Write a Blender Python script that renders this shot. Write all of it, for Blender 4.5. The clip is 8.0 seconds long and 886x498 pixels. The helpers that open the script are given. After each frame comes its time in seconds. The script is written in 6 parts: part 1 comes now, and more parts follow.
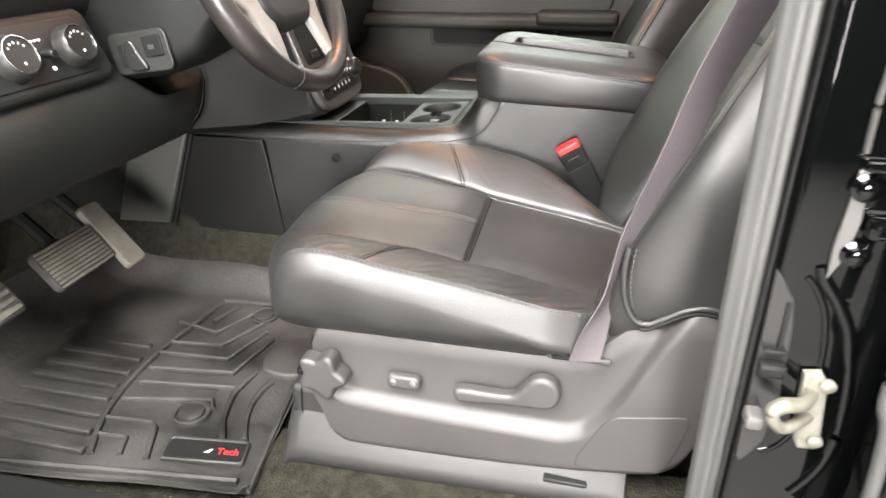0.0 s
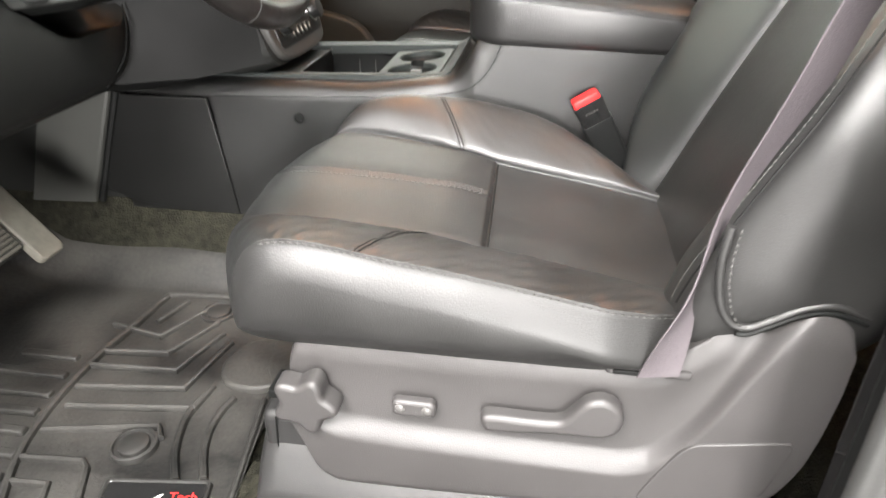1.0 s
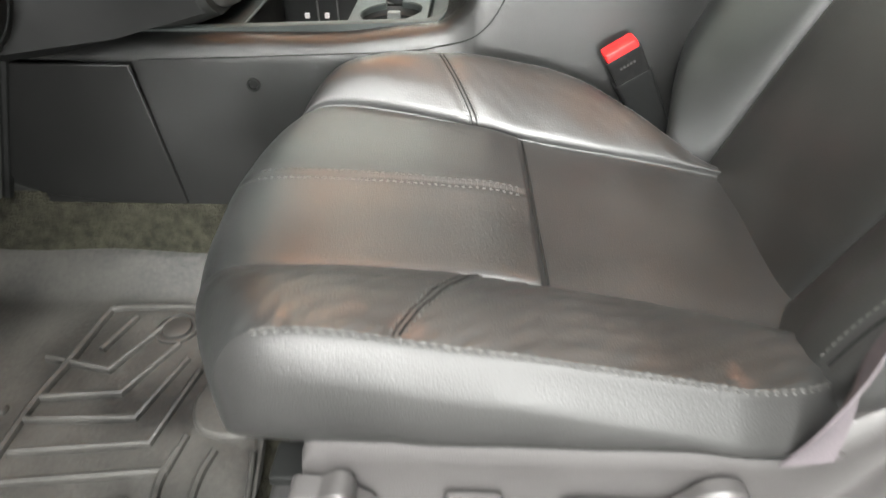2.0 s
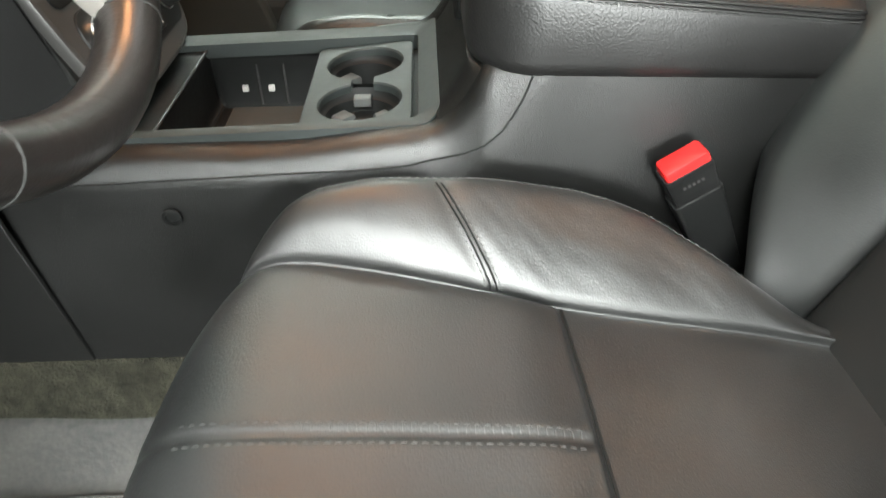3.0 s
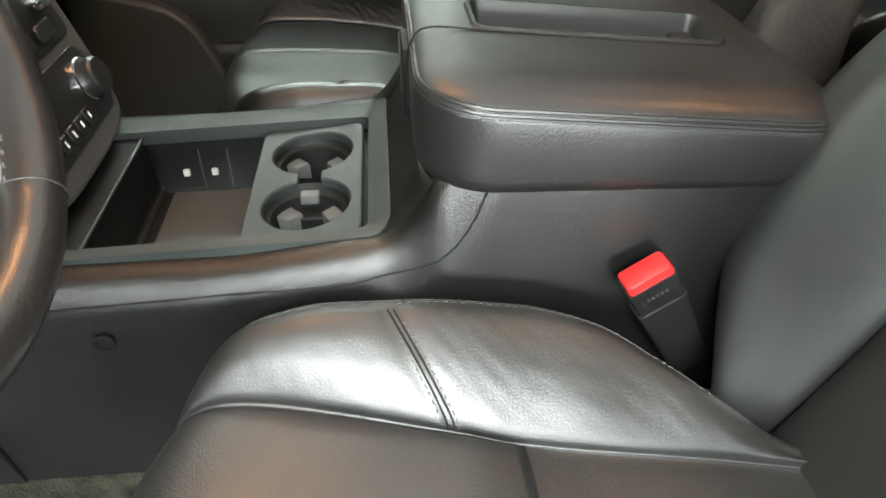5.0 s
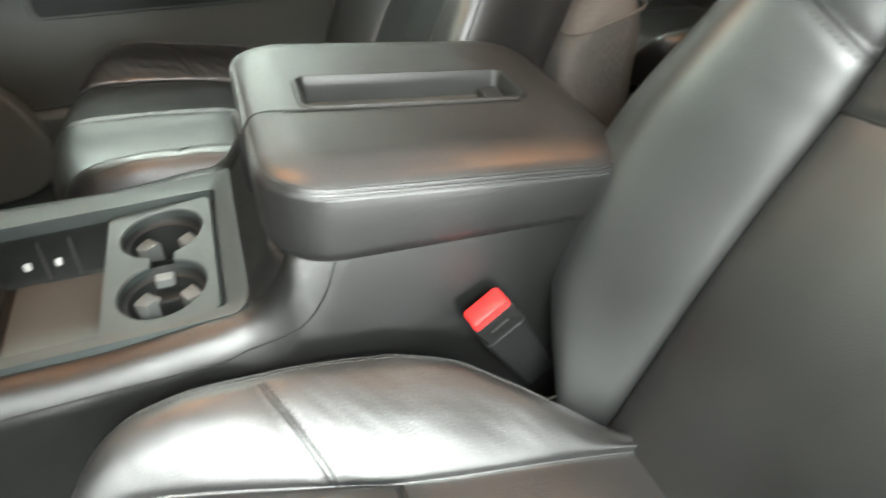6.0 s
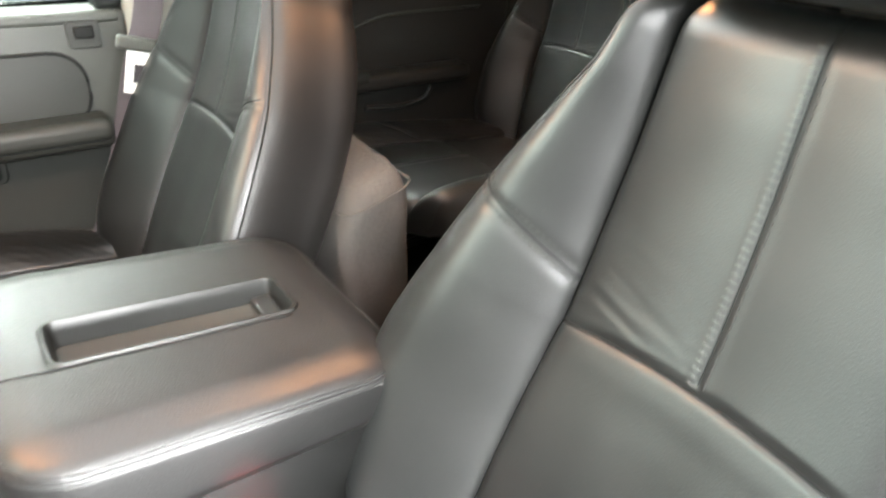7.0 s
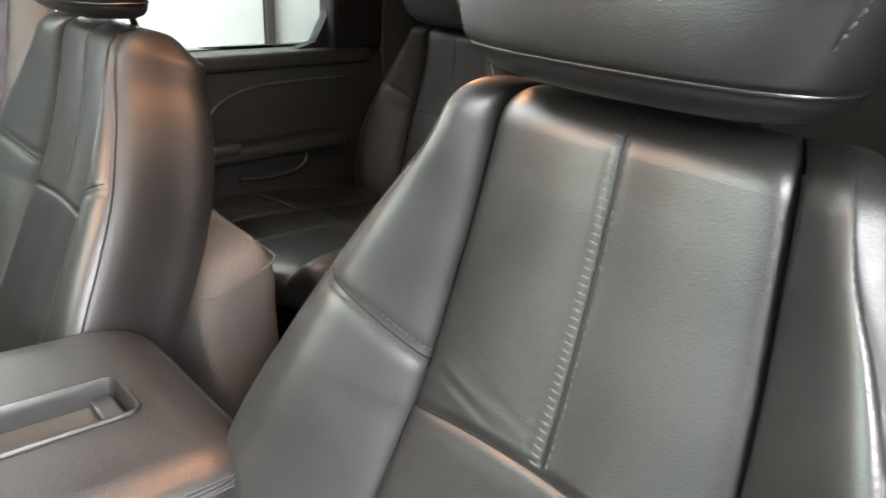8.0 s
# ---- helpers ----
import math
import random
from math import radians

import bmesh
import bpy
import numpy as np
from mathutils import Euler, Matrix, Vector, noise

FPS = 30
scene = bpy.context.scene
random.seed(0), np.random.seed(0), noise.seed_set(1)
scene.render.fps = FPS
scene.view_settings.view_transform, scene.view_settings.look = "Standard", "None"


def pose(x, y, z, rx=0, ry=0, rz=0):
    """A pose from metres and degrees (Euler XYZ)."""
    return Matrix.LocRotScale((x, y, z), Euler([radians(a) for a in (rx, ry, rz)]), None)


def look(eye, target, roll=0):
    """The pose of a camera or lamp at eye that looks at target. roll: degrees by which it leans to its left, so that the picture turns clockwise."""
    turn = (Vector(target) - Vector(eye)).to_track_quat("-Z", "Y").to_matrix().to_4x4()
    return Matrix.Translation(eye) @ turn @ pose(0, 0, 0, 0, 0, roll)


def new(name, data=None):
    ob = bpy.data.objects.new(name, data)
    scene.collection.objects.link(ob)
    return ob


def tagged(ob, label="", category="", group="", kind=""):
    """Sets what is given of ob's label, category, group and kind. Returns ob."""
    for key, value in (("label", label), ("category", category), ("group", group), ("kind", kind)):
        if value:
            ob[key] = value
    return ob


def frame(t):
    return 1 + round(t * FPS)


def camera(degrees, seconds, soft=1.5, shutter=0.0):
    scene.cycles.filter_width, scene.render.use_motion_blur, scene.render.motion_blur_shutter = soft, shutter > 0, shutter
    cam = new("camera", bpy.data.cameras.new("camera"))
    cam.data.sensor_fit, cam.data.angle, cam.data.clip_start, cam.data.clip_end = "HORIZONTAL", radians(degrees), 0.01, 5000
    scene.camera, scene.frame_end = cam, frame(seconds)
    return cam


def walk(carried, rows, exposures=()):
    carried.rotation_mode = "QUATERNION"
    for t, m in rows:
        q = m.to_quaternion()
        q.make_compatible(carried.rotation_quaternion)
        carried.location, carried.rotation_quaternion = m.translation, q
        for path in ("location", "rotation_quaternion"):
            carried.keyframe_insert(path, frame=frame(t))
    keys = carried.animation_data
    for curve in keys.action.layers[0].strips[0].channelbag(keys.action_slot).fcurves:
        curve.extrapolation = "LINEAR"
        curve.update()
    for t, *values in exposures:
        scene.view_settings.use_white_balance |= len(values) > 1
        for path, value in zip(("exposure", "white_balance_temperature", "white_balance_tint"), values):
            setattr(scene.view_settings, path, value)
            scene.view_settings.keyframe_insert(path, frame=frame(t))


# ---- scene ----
cam = camera(68.7, 8.0, shutter=0.4)
PATH = [
    (0, (0.049, -0.078, 0.694), (-0.387, 1.661, -0.192), -0.8),
    (0.5, (-0.026, -0.003, 0.657), (-0.382, 1.735, -0.265), -0.4),
    (1, (-0.06, 0.095, 0.621), (-0.341, 1.814, -0.363), -0.4),
    (1.2, (-0.094, 0.129, 0.603), (-0.326, 1.815, -0.447), 0.1),
    (2.3, (-0.2, 0.386, 0.632), (-0.233, 1.958, -0.605), -1.2),
    (2.5, (-0.218, 0.456, 0.636), (-0.208, 2.022, -0.608), -0.9),
    (3, (-0.219, 0.582, 0.634), (-0.186, 2.141, -0.619), -0.8),
    (3.5, (-0.222, 0.628, 0.635), (-0.169, 2.188, -0.615), -0.5),
    (4, (-0.216, 0.655, 0.615), (-0.144, 2.212, -0.638), -0.3),
    (4.5, (-0.213, 0.665, 0.65), (-0.131, 2.215, -0.611), -0.4),
    (4.7, (-0.202, 0.671, 0.668), (-0.109, 2.227, -0.584), -0.3),
    (5.8, (-0.202, 0.653, 0.744), (0.204, 2.163, -0.503), 0.1),
    (6, (-0.188, 0.651, 0.758), (0.334, 2.139, -0.472), 0.4),
    (6.2, (-0.179, 0.656, 0.776), (0.471, 2.103, -0.442), 1.0),
    (6.5, (-0.159, 0.662, 0.806), (0.663, 2.089, -0.328), 1.5),
    (7, (-0.124, 0.673, 0.867), (0.933, 2.059, -0.114), 2.9),
    (7.5, (-0.093, 0.677, 0.885), (1.115, 2.014, 0.017), 3.4),
    (8, (-0.073, 0.653, 0.89), (1.246, 1.914, 0.072), 3.6),
]
EXPOSURES = [(0.0, 1.06, 6640, 3), (1.2, 0.98, 6600, 2), (2.5, 0.84, 6420, -4), (3.5, 0.60, 6300, -6), (4.7, 0.62, 6300, -6), (6.0, 1.34, 6330, -7), (6.5, 1.54, 6340, -6), (7.0, 1.98, 6340, -1), (7.5, 2.0, 6360, 1), (8.0, 1.84, 6340, 4)]
walk(cam, [(t, look(eye, target, roll)) for t, eye, target, roll in PATH], EXPOSURES)
# ---- world and light ----
world = bpy.data.worlds.new("workshop_air")
scene.world = world
world.use_nodes = True
world.node_tree.nodes["Background"].inputs[0].default_value = (0.9, 0.95, 1.0, 1)
world.node_tree.nodes["Background"].inputs[1].default_value = 0.006


def area_lamp(name, m, sx, sy, watts, color):
    la = bpy.data.lights.new(name, "AREA")
    la.shape, la.size, la.size_y, la.energy, la.color = "RECTANGLE", sx, sy, watts, color
    ob = new(name, la)
    ob.matrix_world = m
    return ob


COOL = (0.965, 1.0, 0.965)
LILAC = (1.0, 0.935, 0.965)
GREEN = (0.90, 1.0, 0.94)
WARM = (1.0, 0.40, 0.17)
TUBES = [(-1.15, -1.75, 1.80, 115), (-0.22, -0.6, 1.85, 190), (0.75, -0.85, 1.98, 20), (-0.45, 3.1, 1.98, 85), (0.75, 3.1, 1.98, 14)]
for tx, ty, tz, watts in TUBES:
    area_lamp("tube_light_glow", look((tx, ty, tz), (tx, ty + (0.5 if tz < 1.9 else 0.0), 0.0)), 1.5 if tz < 1.9 else 0.9 if ty < 0 else 1.4, 0.8 if tz < 1.9 else 1.25, watts, LILAC if tz < 1.9 else COOL)
area_lamp("garage_daylight", look((0.60, -2.96, 0.62), (0.0, 1.0, 0.4)), 0.85, 0.85, 185, LILAC)
area_lamp("windscreen_daylight", look((-1.55, 1.15, 1.30), (0.2, 1.05, 0.5)), 1.2, 0.50, 15, GREEN)
# Lamp in an added roof opening, to light the seats from above.
area_lamp("added_roof_light", look((0.0, 1.24, 1.205), (0.0, 1.2401, 0.0)), 0.60, 0.72, 2.0, LILAC)
area_lamp("dome_lamp_glow", look((0.42, 1.24, 1.125), (0.42, 1.24, 0.0)), 0.12, 0.10, 1.2, WARM)
area_lamp("map_lamp_glow", look((-0.44, 1.30, 1.125), (-0.42, 1.28, 0.0)), 0.10, 0.20, 2.5, WARM)


# ---- materials ----
def material(name, color, rough, metal=0.0, grain=0.0, size=600.0, patch=0.25, patch_size=9.0, tint=None, spec=0.5, kind="VORONOI", coat=0.0, ripple=0.0, span=(0.45, 0.9)):
    """A surface with fine relief (size cells a metre, grain metres deep) and uneven colour and gloss."""
    m = bpy.data.materials.new(name)
    m.use_nodes = True
    nt = m.node_tree
    b = nt.nodes["Principled BSDF"]
    b.inputs["Metallic"].default_value = metal
    b.inputs["Specular IOR Level"].default_value = spec
    b.inputs["Coat Weight"].default_value = coat
    b.inputs["Coat Roughness"].default_value = 0.05
    co = nt.nodes.new("ShaderNodeTexCoord")
    big = nt.nodes.new("ShaderNodeTexNoise")
    big.inputs["Scale"].default_value, big.inputs["Detail"].default_value = patch_size, 5
    fine = nt.nodes.new("ShaderNodeTexNoise")
    fine.inputs["Scale"].default_value, fine.inputs["Detail"].default_value = 140, 3
    nt.links.new(co.outputs["Object"], big.inputs["Vector"])
    nt.links.new(co.outputs["Object"], fine.inputs["Vector"])
    both = nt.nodes.new("ShaderNodeMath")
    both.operation = "MULTIPLY_ADD"
    both.inputs[1].default_value = 0.35
    nt.links.new(fine.outputs["Fac"], both.inputs[0])
    nt.links.new(big.outputs["Fac"], both.inputs[2])
    ramp = nt.nodes.new("ShaderNodeMapRange")
    ramp.inputs["From Min"].default_value, ramp.inputs["From Max"].default_value = span
    nt.links.new(both.outputs[0], ramp.inputs["Value"])
    mix = nt.nodes.new("ShaderNodeMix")
    mix.data_type = "RGBA"
    mix.inputs["A"].default_value = (*[c * (1 - patch) for c in color], 1)
    other = tint or color
    mix.inputs["B"].default_value = (*[c * (1 + patch) for c in other], 1)
    nt.links.new(ramp.outputs[0], mix.inputs["Factor"])
    nt.links.new(mix.outputs["Result"], b.inputs["Base Color"])
    ro = nt.nodes.new("ShaderNodeMapRange")
    ro.inputs["To Min"].default_value, ro.inputs["To Max"].default_value = rough * 0.88, min(1, rough * 1.14)
    nt.links.new(ramp.outputs[0], ro.inputs["Value"])
    nt.links.new(ro.outputs[0], b.inputs["Roughness"])
    if grain:
        if kind == "VORONOI":
            g = nt.nodes.new("ShaderNodeTexVoronoi")
            g.feature = "SMOOTH_F1"
            out = g.outputs["Distance"]
        else:
            g = nt.nodes.new("ShaderNodeTexNoise")
            g.inputs["Detail"].default_value = 4
            out = g.outputs["Fac"]
        g.inputs["Scale"].default_value = size
        nt.links.new(co.outputs["Object"], g.inputs["Vector"])
        bump = nt.nodes.new("ShaderNodeBump")
        bump.inputs["Distance"].default_value = grain
        bump.inputs["Strength"].default_value = 0.8
        bump.invert = kind == "VORONOI"
        nt.links.new(out, bump.inputs["Height"])
        if ripple:
            rip = nt.nodes.new("ShaderNodeTexNoise")
            rip.inputs["Scale"].default_value, rip.inputs["Detail"].default_value, rip.inputs["Distortion"].default_value = 38, 3, 0.6
            nt.links.new(co.outputs["Object"], rip.inputs["Vector"])
            soft = nt.nodes.new("ShaderNodeBump")
            soft.inputs["Distance"].default_value = ripple
            soft.inputs["Strength"].default_value = 0.6
            nt.links.new(rip.outputs["Fac"], soft.inputs["Height"])
            nt.links.new(soft.outputs["Normal"], bump.inputs["Normal"])
        nt.links.new(bump.outputs["Normal"], b.inputs["Normal"])
    return m


def worn_leather(name, base, spots, color):
    """Leather like base, rubbed through to a brown hide in ragged patches about the given spots (place, radius)."""
    m = base.copy()
    m.name = name
    nt = m.node_tree
    b = nt.nodes["Principled BSDF"]
    plain = b.inputs["Base Color"].links[0].from_socket
    co = nt.nodes.new("ShaderNodeTexCoord")
    rag = nt.nodes.new("ShaderNodeTexNoise")
    rag.inputs["Scale"].default_value, rag.inputs["Detail"].default_value = 85, 6
    nt.links.new(co.outputs["Object"], rag.inputs["Vector"])
    total = None
    for (x, y, z), r in spots:
        d = nt.nodes.new("ShaderNodeVectorMath")
        d.operation = "DISTANCE"
        d.inputs[1].default_value = (x, y, z)
        nt.links.new(co.outputs["Object"], d.inputs[0])
        near = nt.nodes.new("ShaderNodeMapRange")
        near.inputs["From Min"].default_value, near.inputs["From Max"].default_value = r, 0.0
        nt.links.new(d.outputs["Value"], near.inputs["Value"])
        if total is None:
            total = near.outputs[0]
        else:
            mx = nt.nodes.new("ShaderNodeMath")
            mx.operation = "MAXIMUM"
            nt.links.new(total, mx.inputs[0])
            nt.links.new(near.outputs[0], mx.inputs[1])
            total = mx.outputs[0]
    add = nt.nodes.new("ShaderNodeMath")
    add.operation = "MULTIPLY"
    nt.links.new(total, add.inputs[0])
    nt.links.new(rag.outputs["Fac"], add.inputs[1])
    cut = nt.nodes.new("ShaderNodeMapRange")
    cut.inputs["From Min"].default_value, cut.inputs["From Max"].default_value = 0.22, 0.36
    nt.links.new(add.outputs[0], cut.inputs["Value"])
    mix = nt.nodes.new("ShaderNodeMix")
    mix.data_type = "RGBA"
    mix.inputs["B"].default_value = (*color, 1)
    nt.links.new(cut.outputs[0], mix.inputs["Factor"])
    nt.links.new(plain, mix.inputs["A"])
    nt.links.new(mix.outputs["Result"], b.inputs["Base Color"])
    return m


def glow(name, color, strength):
    m = bpy.data.materials.new(name)
    m.use_nodes = True
    b = m.node_tree.nodes["Principled BSDF"]
    b.inputs["Base Color"].default_value = (*color, 1)
    b.inputs["Emission Color"].default_value = (*color, 1)
    b.inputs["Emission Strength"].default_value = strength
    return m


LEATHER = material("black_grained_leather", (0.0060, 0.0065, 0.0063), 0.40, grain=0.00013, size=800, patch=0.2, patch_size=7, tint=(0.0080, 0.0083, 0.0079), spec=0.62)
LEATHER_SEAT = material("grained_seat_leather", (0.0062, 0.0065, 0.0063), 0.46, grain=0.00022, size=700, ripple=0.0001, patch=0.25, patch_size=9, tint=(0.0080, 0.0081, 0.0078), spec=0.70)
LEATHER_WORN = worn_leather("worn_black_leather", LEATHER_SEAT, [((-0.215, 0.590, 0.320), 0.036), ((-0.25, 0.60, 0.325), 0.03), ((0.0, 0.59, 0.285), 0.03)], (0.024, 0.0145, 0.011))
THREAD_MID = material("mid_grey_thread", (0.032, 0.031, 0.029), 0.6)
THREAD_DARK = material("charcoal_thread", (0.019, 0.0195, 0.0185), 0.6)
LID = material("charcoal_lid_leather", (0.0085, 0.0083, 0.0081), 0.40, grain=0.00026, size=640, patch=0.12, spec=0.6)
PALE = material("pale_moulded_plastic", (0.45, 0.45, 0.43), 0.5, patch=0.1)
WHEEL = material("polished_wheel_leather", (0.012, 0.0105, 0.0098), 0.31, grain=0.00012, size=900, ripple=0.0015, patch=0.2, patch_size=20)
LEATHER_SIDE = material("dark_vinyl", (0.0110, 0.0108, 0.0104), 0.47, grain=0.0002, size=700, patch=0.12, spec=0.5)
THREAD = material("grey_thread", (0.050, 0.049, 0.046), 0.6)
TRIM = material("grey_grained_plastic", (0.028, 0.0262, 0.0258), 0.48, grain=0.0002, size=900, patch=0.10)
CONSOLE = material("charcoal_console_plastic", (0.0032, 0.0033, 0.0031), 0.36, grain=0.0004, size=1250, patch=0.12, spec=0.5)
DASH = material("dark_dash_plastic", (0.0075, 0.0079, 0.0072), 0.5, grain=0.0006, size=800, patch=0.15, spec=0.38)
SMOOTH = material("smooth_dark_plastic", (0.0085, 0.0088, 0.0087), 0.38, patch=0.1, spec=0.4)
BIN = material("matt_black_plastic", (0.0035, 0.0038, 0.0036), 0.6, grain=0.0001, size=900, patch=0.15, spec=0.2)
PLATE = material("satin_grey_plastic", (0.0150, 0.0182, 0.0176), 0.55, patch=0.06, spec=0.3)
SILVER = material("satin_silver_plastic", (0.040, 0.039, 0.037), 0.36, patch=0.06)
LINER = material("grey_rubber_liner", (0.024, 0.025, 0.022), 0.6, patch=0.2)
CHROME = material("chrome", (0.75, 0.75, 0.74), 0.12, metal=1.0, patch=0.05)
TONGUE = material("bright_satin_steel", (0.82, 0.82, 0.80), 0.55, metal=0.35, patch=0.05)
STEEL = material("zinc_steel", (0.10, 0.097, 0.080), 0.5, metal=0.3, patch=0.35, patch_size=60, spec=0.35)
PAINT = material("gloss_black_paint", (0.0008, 0.0009, 0.0009), 0.05, patch=0.1, spec=0.32)
SEAL = material("grey_door_seal", (0.030, 0.030, 0.029), 0.6, grain=0.0003, size=500, patch=0.12, kind="NOISE")
RUBBER = material("dusty_black_rubber", (0.0072, 0.0071, 0.0068), 0.62, span=(0.50, 0.88), spec=0.35, grain=0.0010, size=170, patch=0.45, patch_size=7, tint=(0.026, 0.0248, 0.0225), kind="NOISE")
CARPET = material("olive_grey_carpet", (0.014, 0.0135, 0.0098), 0.95, grain=0.006, size=260, patch=0.65, patch_size=60, spec=0.08, kind="NOISE")
WEBBING = material("grey_mauve_belt_webbing", (0.056, 0.049, 0.053), 0.7, grain=0.0006, size=420, patch=0.08, spec=0.2, kind="NOISE")
RED = material("red_button_plastic", (0.52, 0.010, 0.011), 0.42, patch=0.06)
RED_INK = material("red_print", (0.7, 0.02, 0.02), 0.4, patch=0.05)
WHITE_INK = material("white_print", (0.75, 0.75, 0.72), 0.5, patch=0.05)
BADGE = material("gloss_black_badge", (0.010, 0.010, 0.010), 0.15, patch=0.2)
HEADLINER = material("pale_headliner_cloth", (0.76, 0.73, 0.71), 0.9, grain=0.0006, size=500, patch=0.08, kind="NOISE")
PANEL = material("dark_grey_door_vinyl", (0.020, 0.0215, 0.0190), 0.5, grain=0.0003, size=800, patch=0.1, spec=0.35)
PANEL_TOP = material("grey_door_plastic", (0.036, 0.039, 0.034), 0.5, grain=0.0003, size=800, patch=0.08)
FABRIC = material("beige_suede_cloth", (0.052, 0.047, 0.042), 0.9, grain=0.002, size=140, patch=0.25, patch_size=18, kind="NOISE")
WALL = material("white_workshop_wall", (0.78, 0.80, 0.78), 0.6, grain=0.0006, size=60, patch=0.05, kind="NOISE")
FLOOR = material("workshop_concrete", (0.20, 0.20, 0.195), 0.6, grain=0.002, size=40, patch=0.15, kind="NOISE")
# Unseen walls and ceiling, near black so they throw little light back.
WALL_DARK = material("near_black_workshop_wall", (0.008, 0.008, 0.008), 0.7, grain=0.0006, size=60, patch=0.2, patch_size=1.5, kind="NOISE")
TEAL = material("teal_plastic", (0.10, 0.38, 0.36), 0.4)
LENS = glow("lit_warm_lens", (1.0, 0.55, 0.25), 6.0)
GLASS = bpy.data.materials.new("clear_glass")
GLASS.use_nodes = True
GLASS.node_tree.nodes["Principled BSDF"].inputs["Transmission Weight"].default_value = 1.0
GLASS.node_tree.nodes["Principled BSDF"].inputs["Roughness"].default_value = 0.0
GLASS.node_tree.nodes["Principled BSDF"].inputs["IOR"].default_value = 1.05


# ---- builders ----
def part(name, bm, mat, parent=None, label="", sharp=38, smooth=True):
    bmesh.ops.recalc_face_normals(bm, faces=bm.faces)
    flat = bm.faces.layers.int.get("flat")
    for f in bm.faces:
        f.smooth = smooth and not (flat and f[flat])
    if flat:
        bm.faces.layers.int.remove(flat)
    lim = radians(sharp)
    for e in bm.edges:
        if len(e.link_faces) == 2 and e.calc_face_angle(0) > lim:
            e.smooth = False
    me = bpy.data.meshes.new(name)
    bm.to_mesh(me)
    bm.free()
    me.materials.append(mat)
    ob = new(name, me)
    if parent is not None:
        ob.parent = parent
        ob.matrix_parent_inverse = parent.matrix_basis.inverted()
    if label:
        tagged(ob, label)
    return ob


def second_material(ob, mat, columns, side):
    """Gives the faces of a wrapped sheet a second material in the columns where side is true."""
    ob.data.materials.append(mat)
    for p in ob.data.polygons:
        if side[p.index % columns]:
            p.material_index = 1


def thing(name, label, category, at=(0, 0, 0), group="", kind=""):
    ob = new(name)
    ob.empty_display_size = 0.05
    ob.matrix_basis = Matrix.Translation(at)
    return tagged(ob, label, category, group, kind)


def grid(points, wrap=False, caps=False):
    """A sheet of quads from an n x m array of points; wrap joins the second way round, caps fills both ends."""
    P = np.asarray(points, float)
    n, m = P.shape[:2]
    bm = bmesh.new()
    vs = [[bm.verts.new(P[i, j]) for j in range(m)] for i in range(n)]
    for i in range(n - 1):
        for j in range(m if wrap else m - 1):
            k = (j + 1) % m
            bm.faces.new((vs[i][j], vs[i][k], vs[i + 1][k], vs[i + 1][j]))
    if caps:
        bm.faces.new(vs[0])
        bm.faces.new(vs[-1])
    return bm


def rbox(a, b, r=0.005, seg=2, m=None):
    """A box from corner a to corner b with rounded edges."""
    bm = bmesh.new()
    bmesh.ops.create_cube(bm, size=1)
    for v in bm.verts:
        v.co = Vector([a[i] + (b[i] - a[i]) * (v.co[i] + 0.5) for i in range(3)])
    if r:
        bmesh.ops.bevel(bm, geom=list(bm.edges), offset=r, segments=seg, affect="EDGES", profile=0.5)
        flat = bm.faces.layers.int.new("flat")
        for f in bm.faces:
            f.normal_update()
            if max(abs(c) for c in f.normal) > 0.9999:
                f[flat] = 1
    if m:
        bm.transform(m)
    return bm


def prism(outline, depth, m, r=0.0, seg=2):
    """A flat outline in x, y, thickened from z = 0 to depth, its rim rounded, then posed by m."""
    P = np.array(outline, float)
    area = np.sum(P[:, 0] * np.roll(P[:, 1], -1) - P[:, 1] * np.roll(P[:, 0], -1))
    if area < 0:
        P = P[::-1]
    e = np.roll(P, -1, 0) - P
    e /= np.linalg.norm(e, axis=1, keepdims=True) + 1e-12
    nrm = np.stack([-e[:, 1], e[:, 0]], 1)
    inn = nrm + np.roll(nrm, 1, 0)
    inn /= np.maximum(np.sum(inn * nrm, axis=1, keepdims=True), 0.5)
    rings = [(0.0, 0.0), (0.0, depth - r)]
    if r:
        rings += [(r * (1 - math.cos(k / seg * math.pi / 2)), depth - r + r * math.sin(k / seg * math.pi / 2)) for k in range(1, seg + 1)]
    rows = [[(p[0] + i * d[0], p[1] + i * d[1], z) for p, d in zip(P, inn)] for i, z in rings]
    bm = grid(rows, wrap=True, caps=True)
    flat = bm.faces.layers.int.new("flat")
    for f in bm.faces:
        if len(f.verts) > 4:
            f[flat] = 1
    bm.transform(m)
    return bm


def rounded(x0, y0, x1, y1, r, n=6):
    pts = []
    for cx, cy, a in ((x1 - r, y1 - r, 0), (x0 + r, y1 - r, 90), (x0 + r, y0 + r, 180), (x1 - r, y0 + r, 270)):
        for i in range(n + 1):
            t = radians(a + 90 * i / n)
            pts.append((cx + r * math.cos(t), cy + r * math.sin(t)))
    return pts


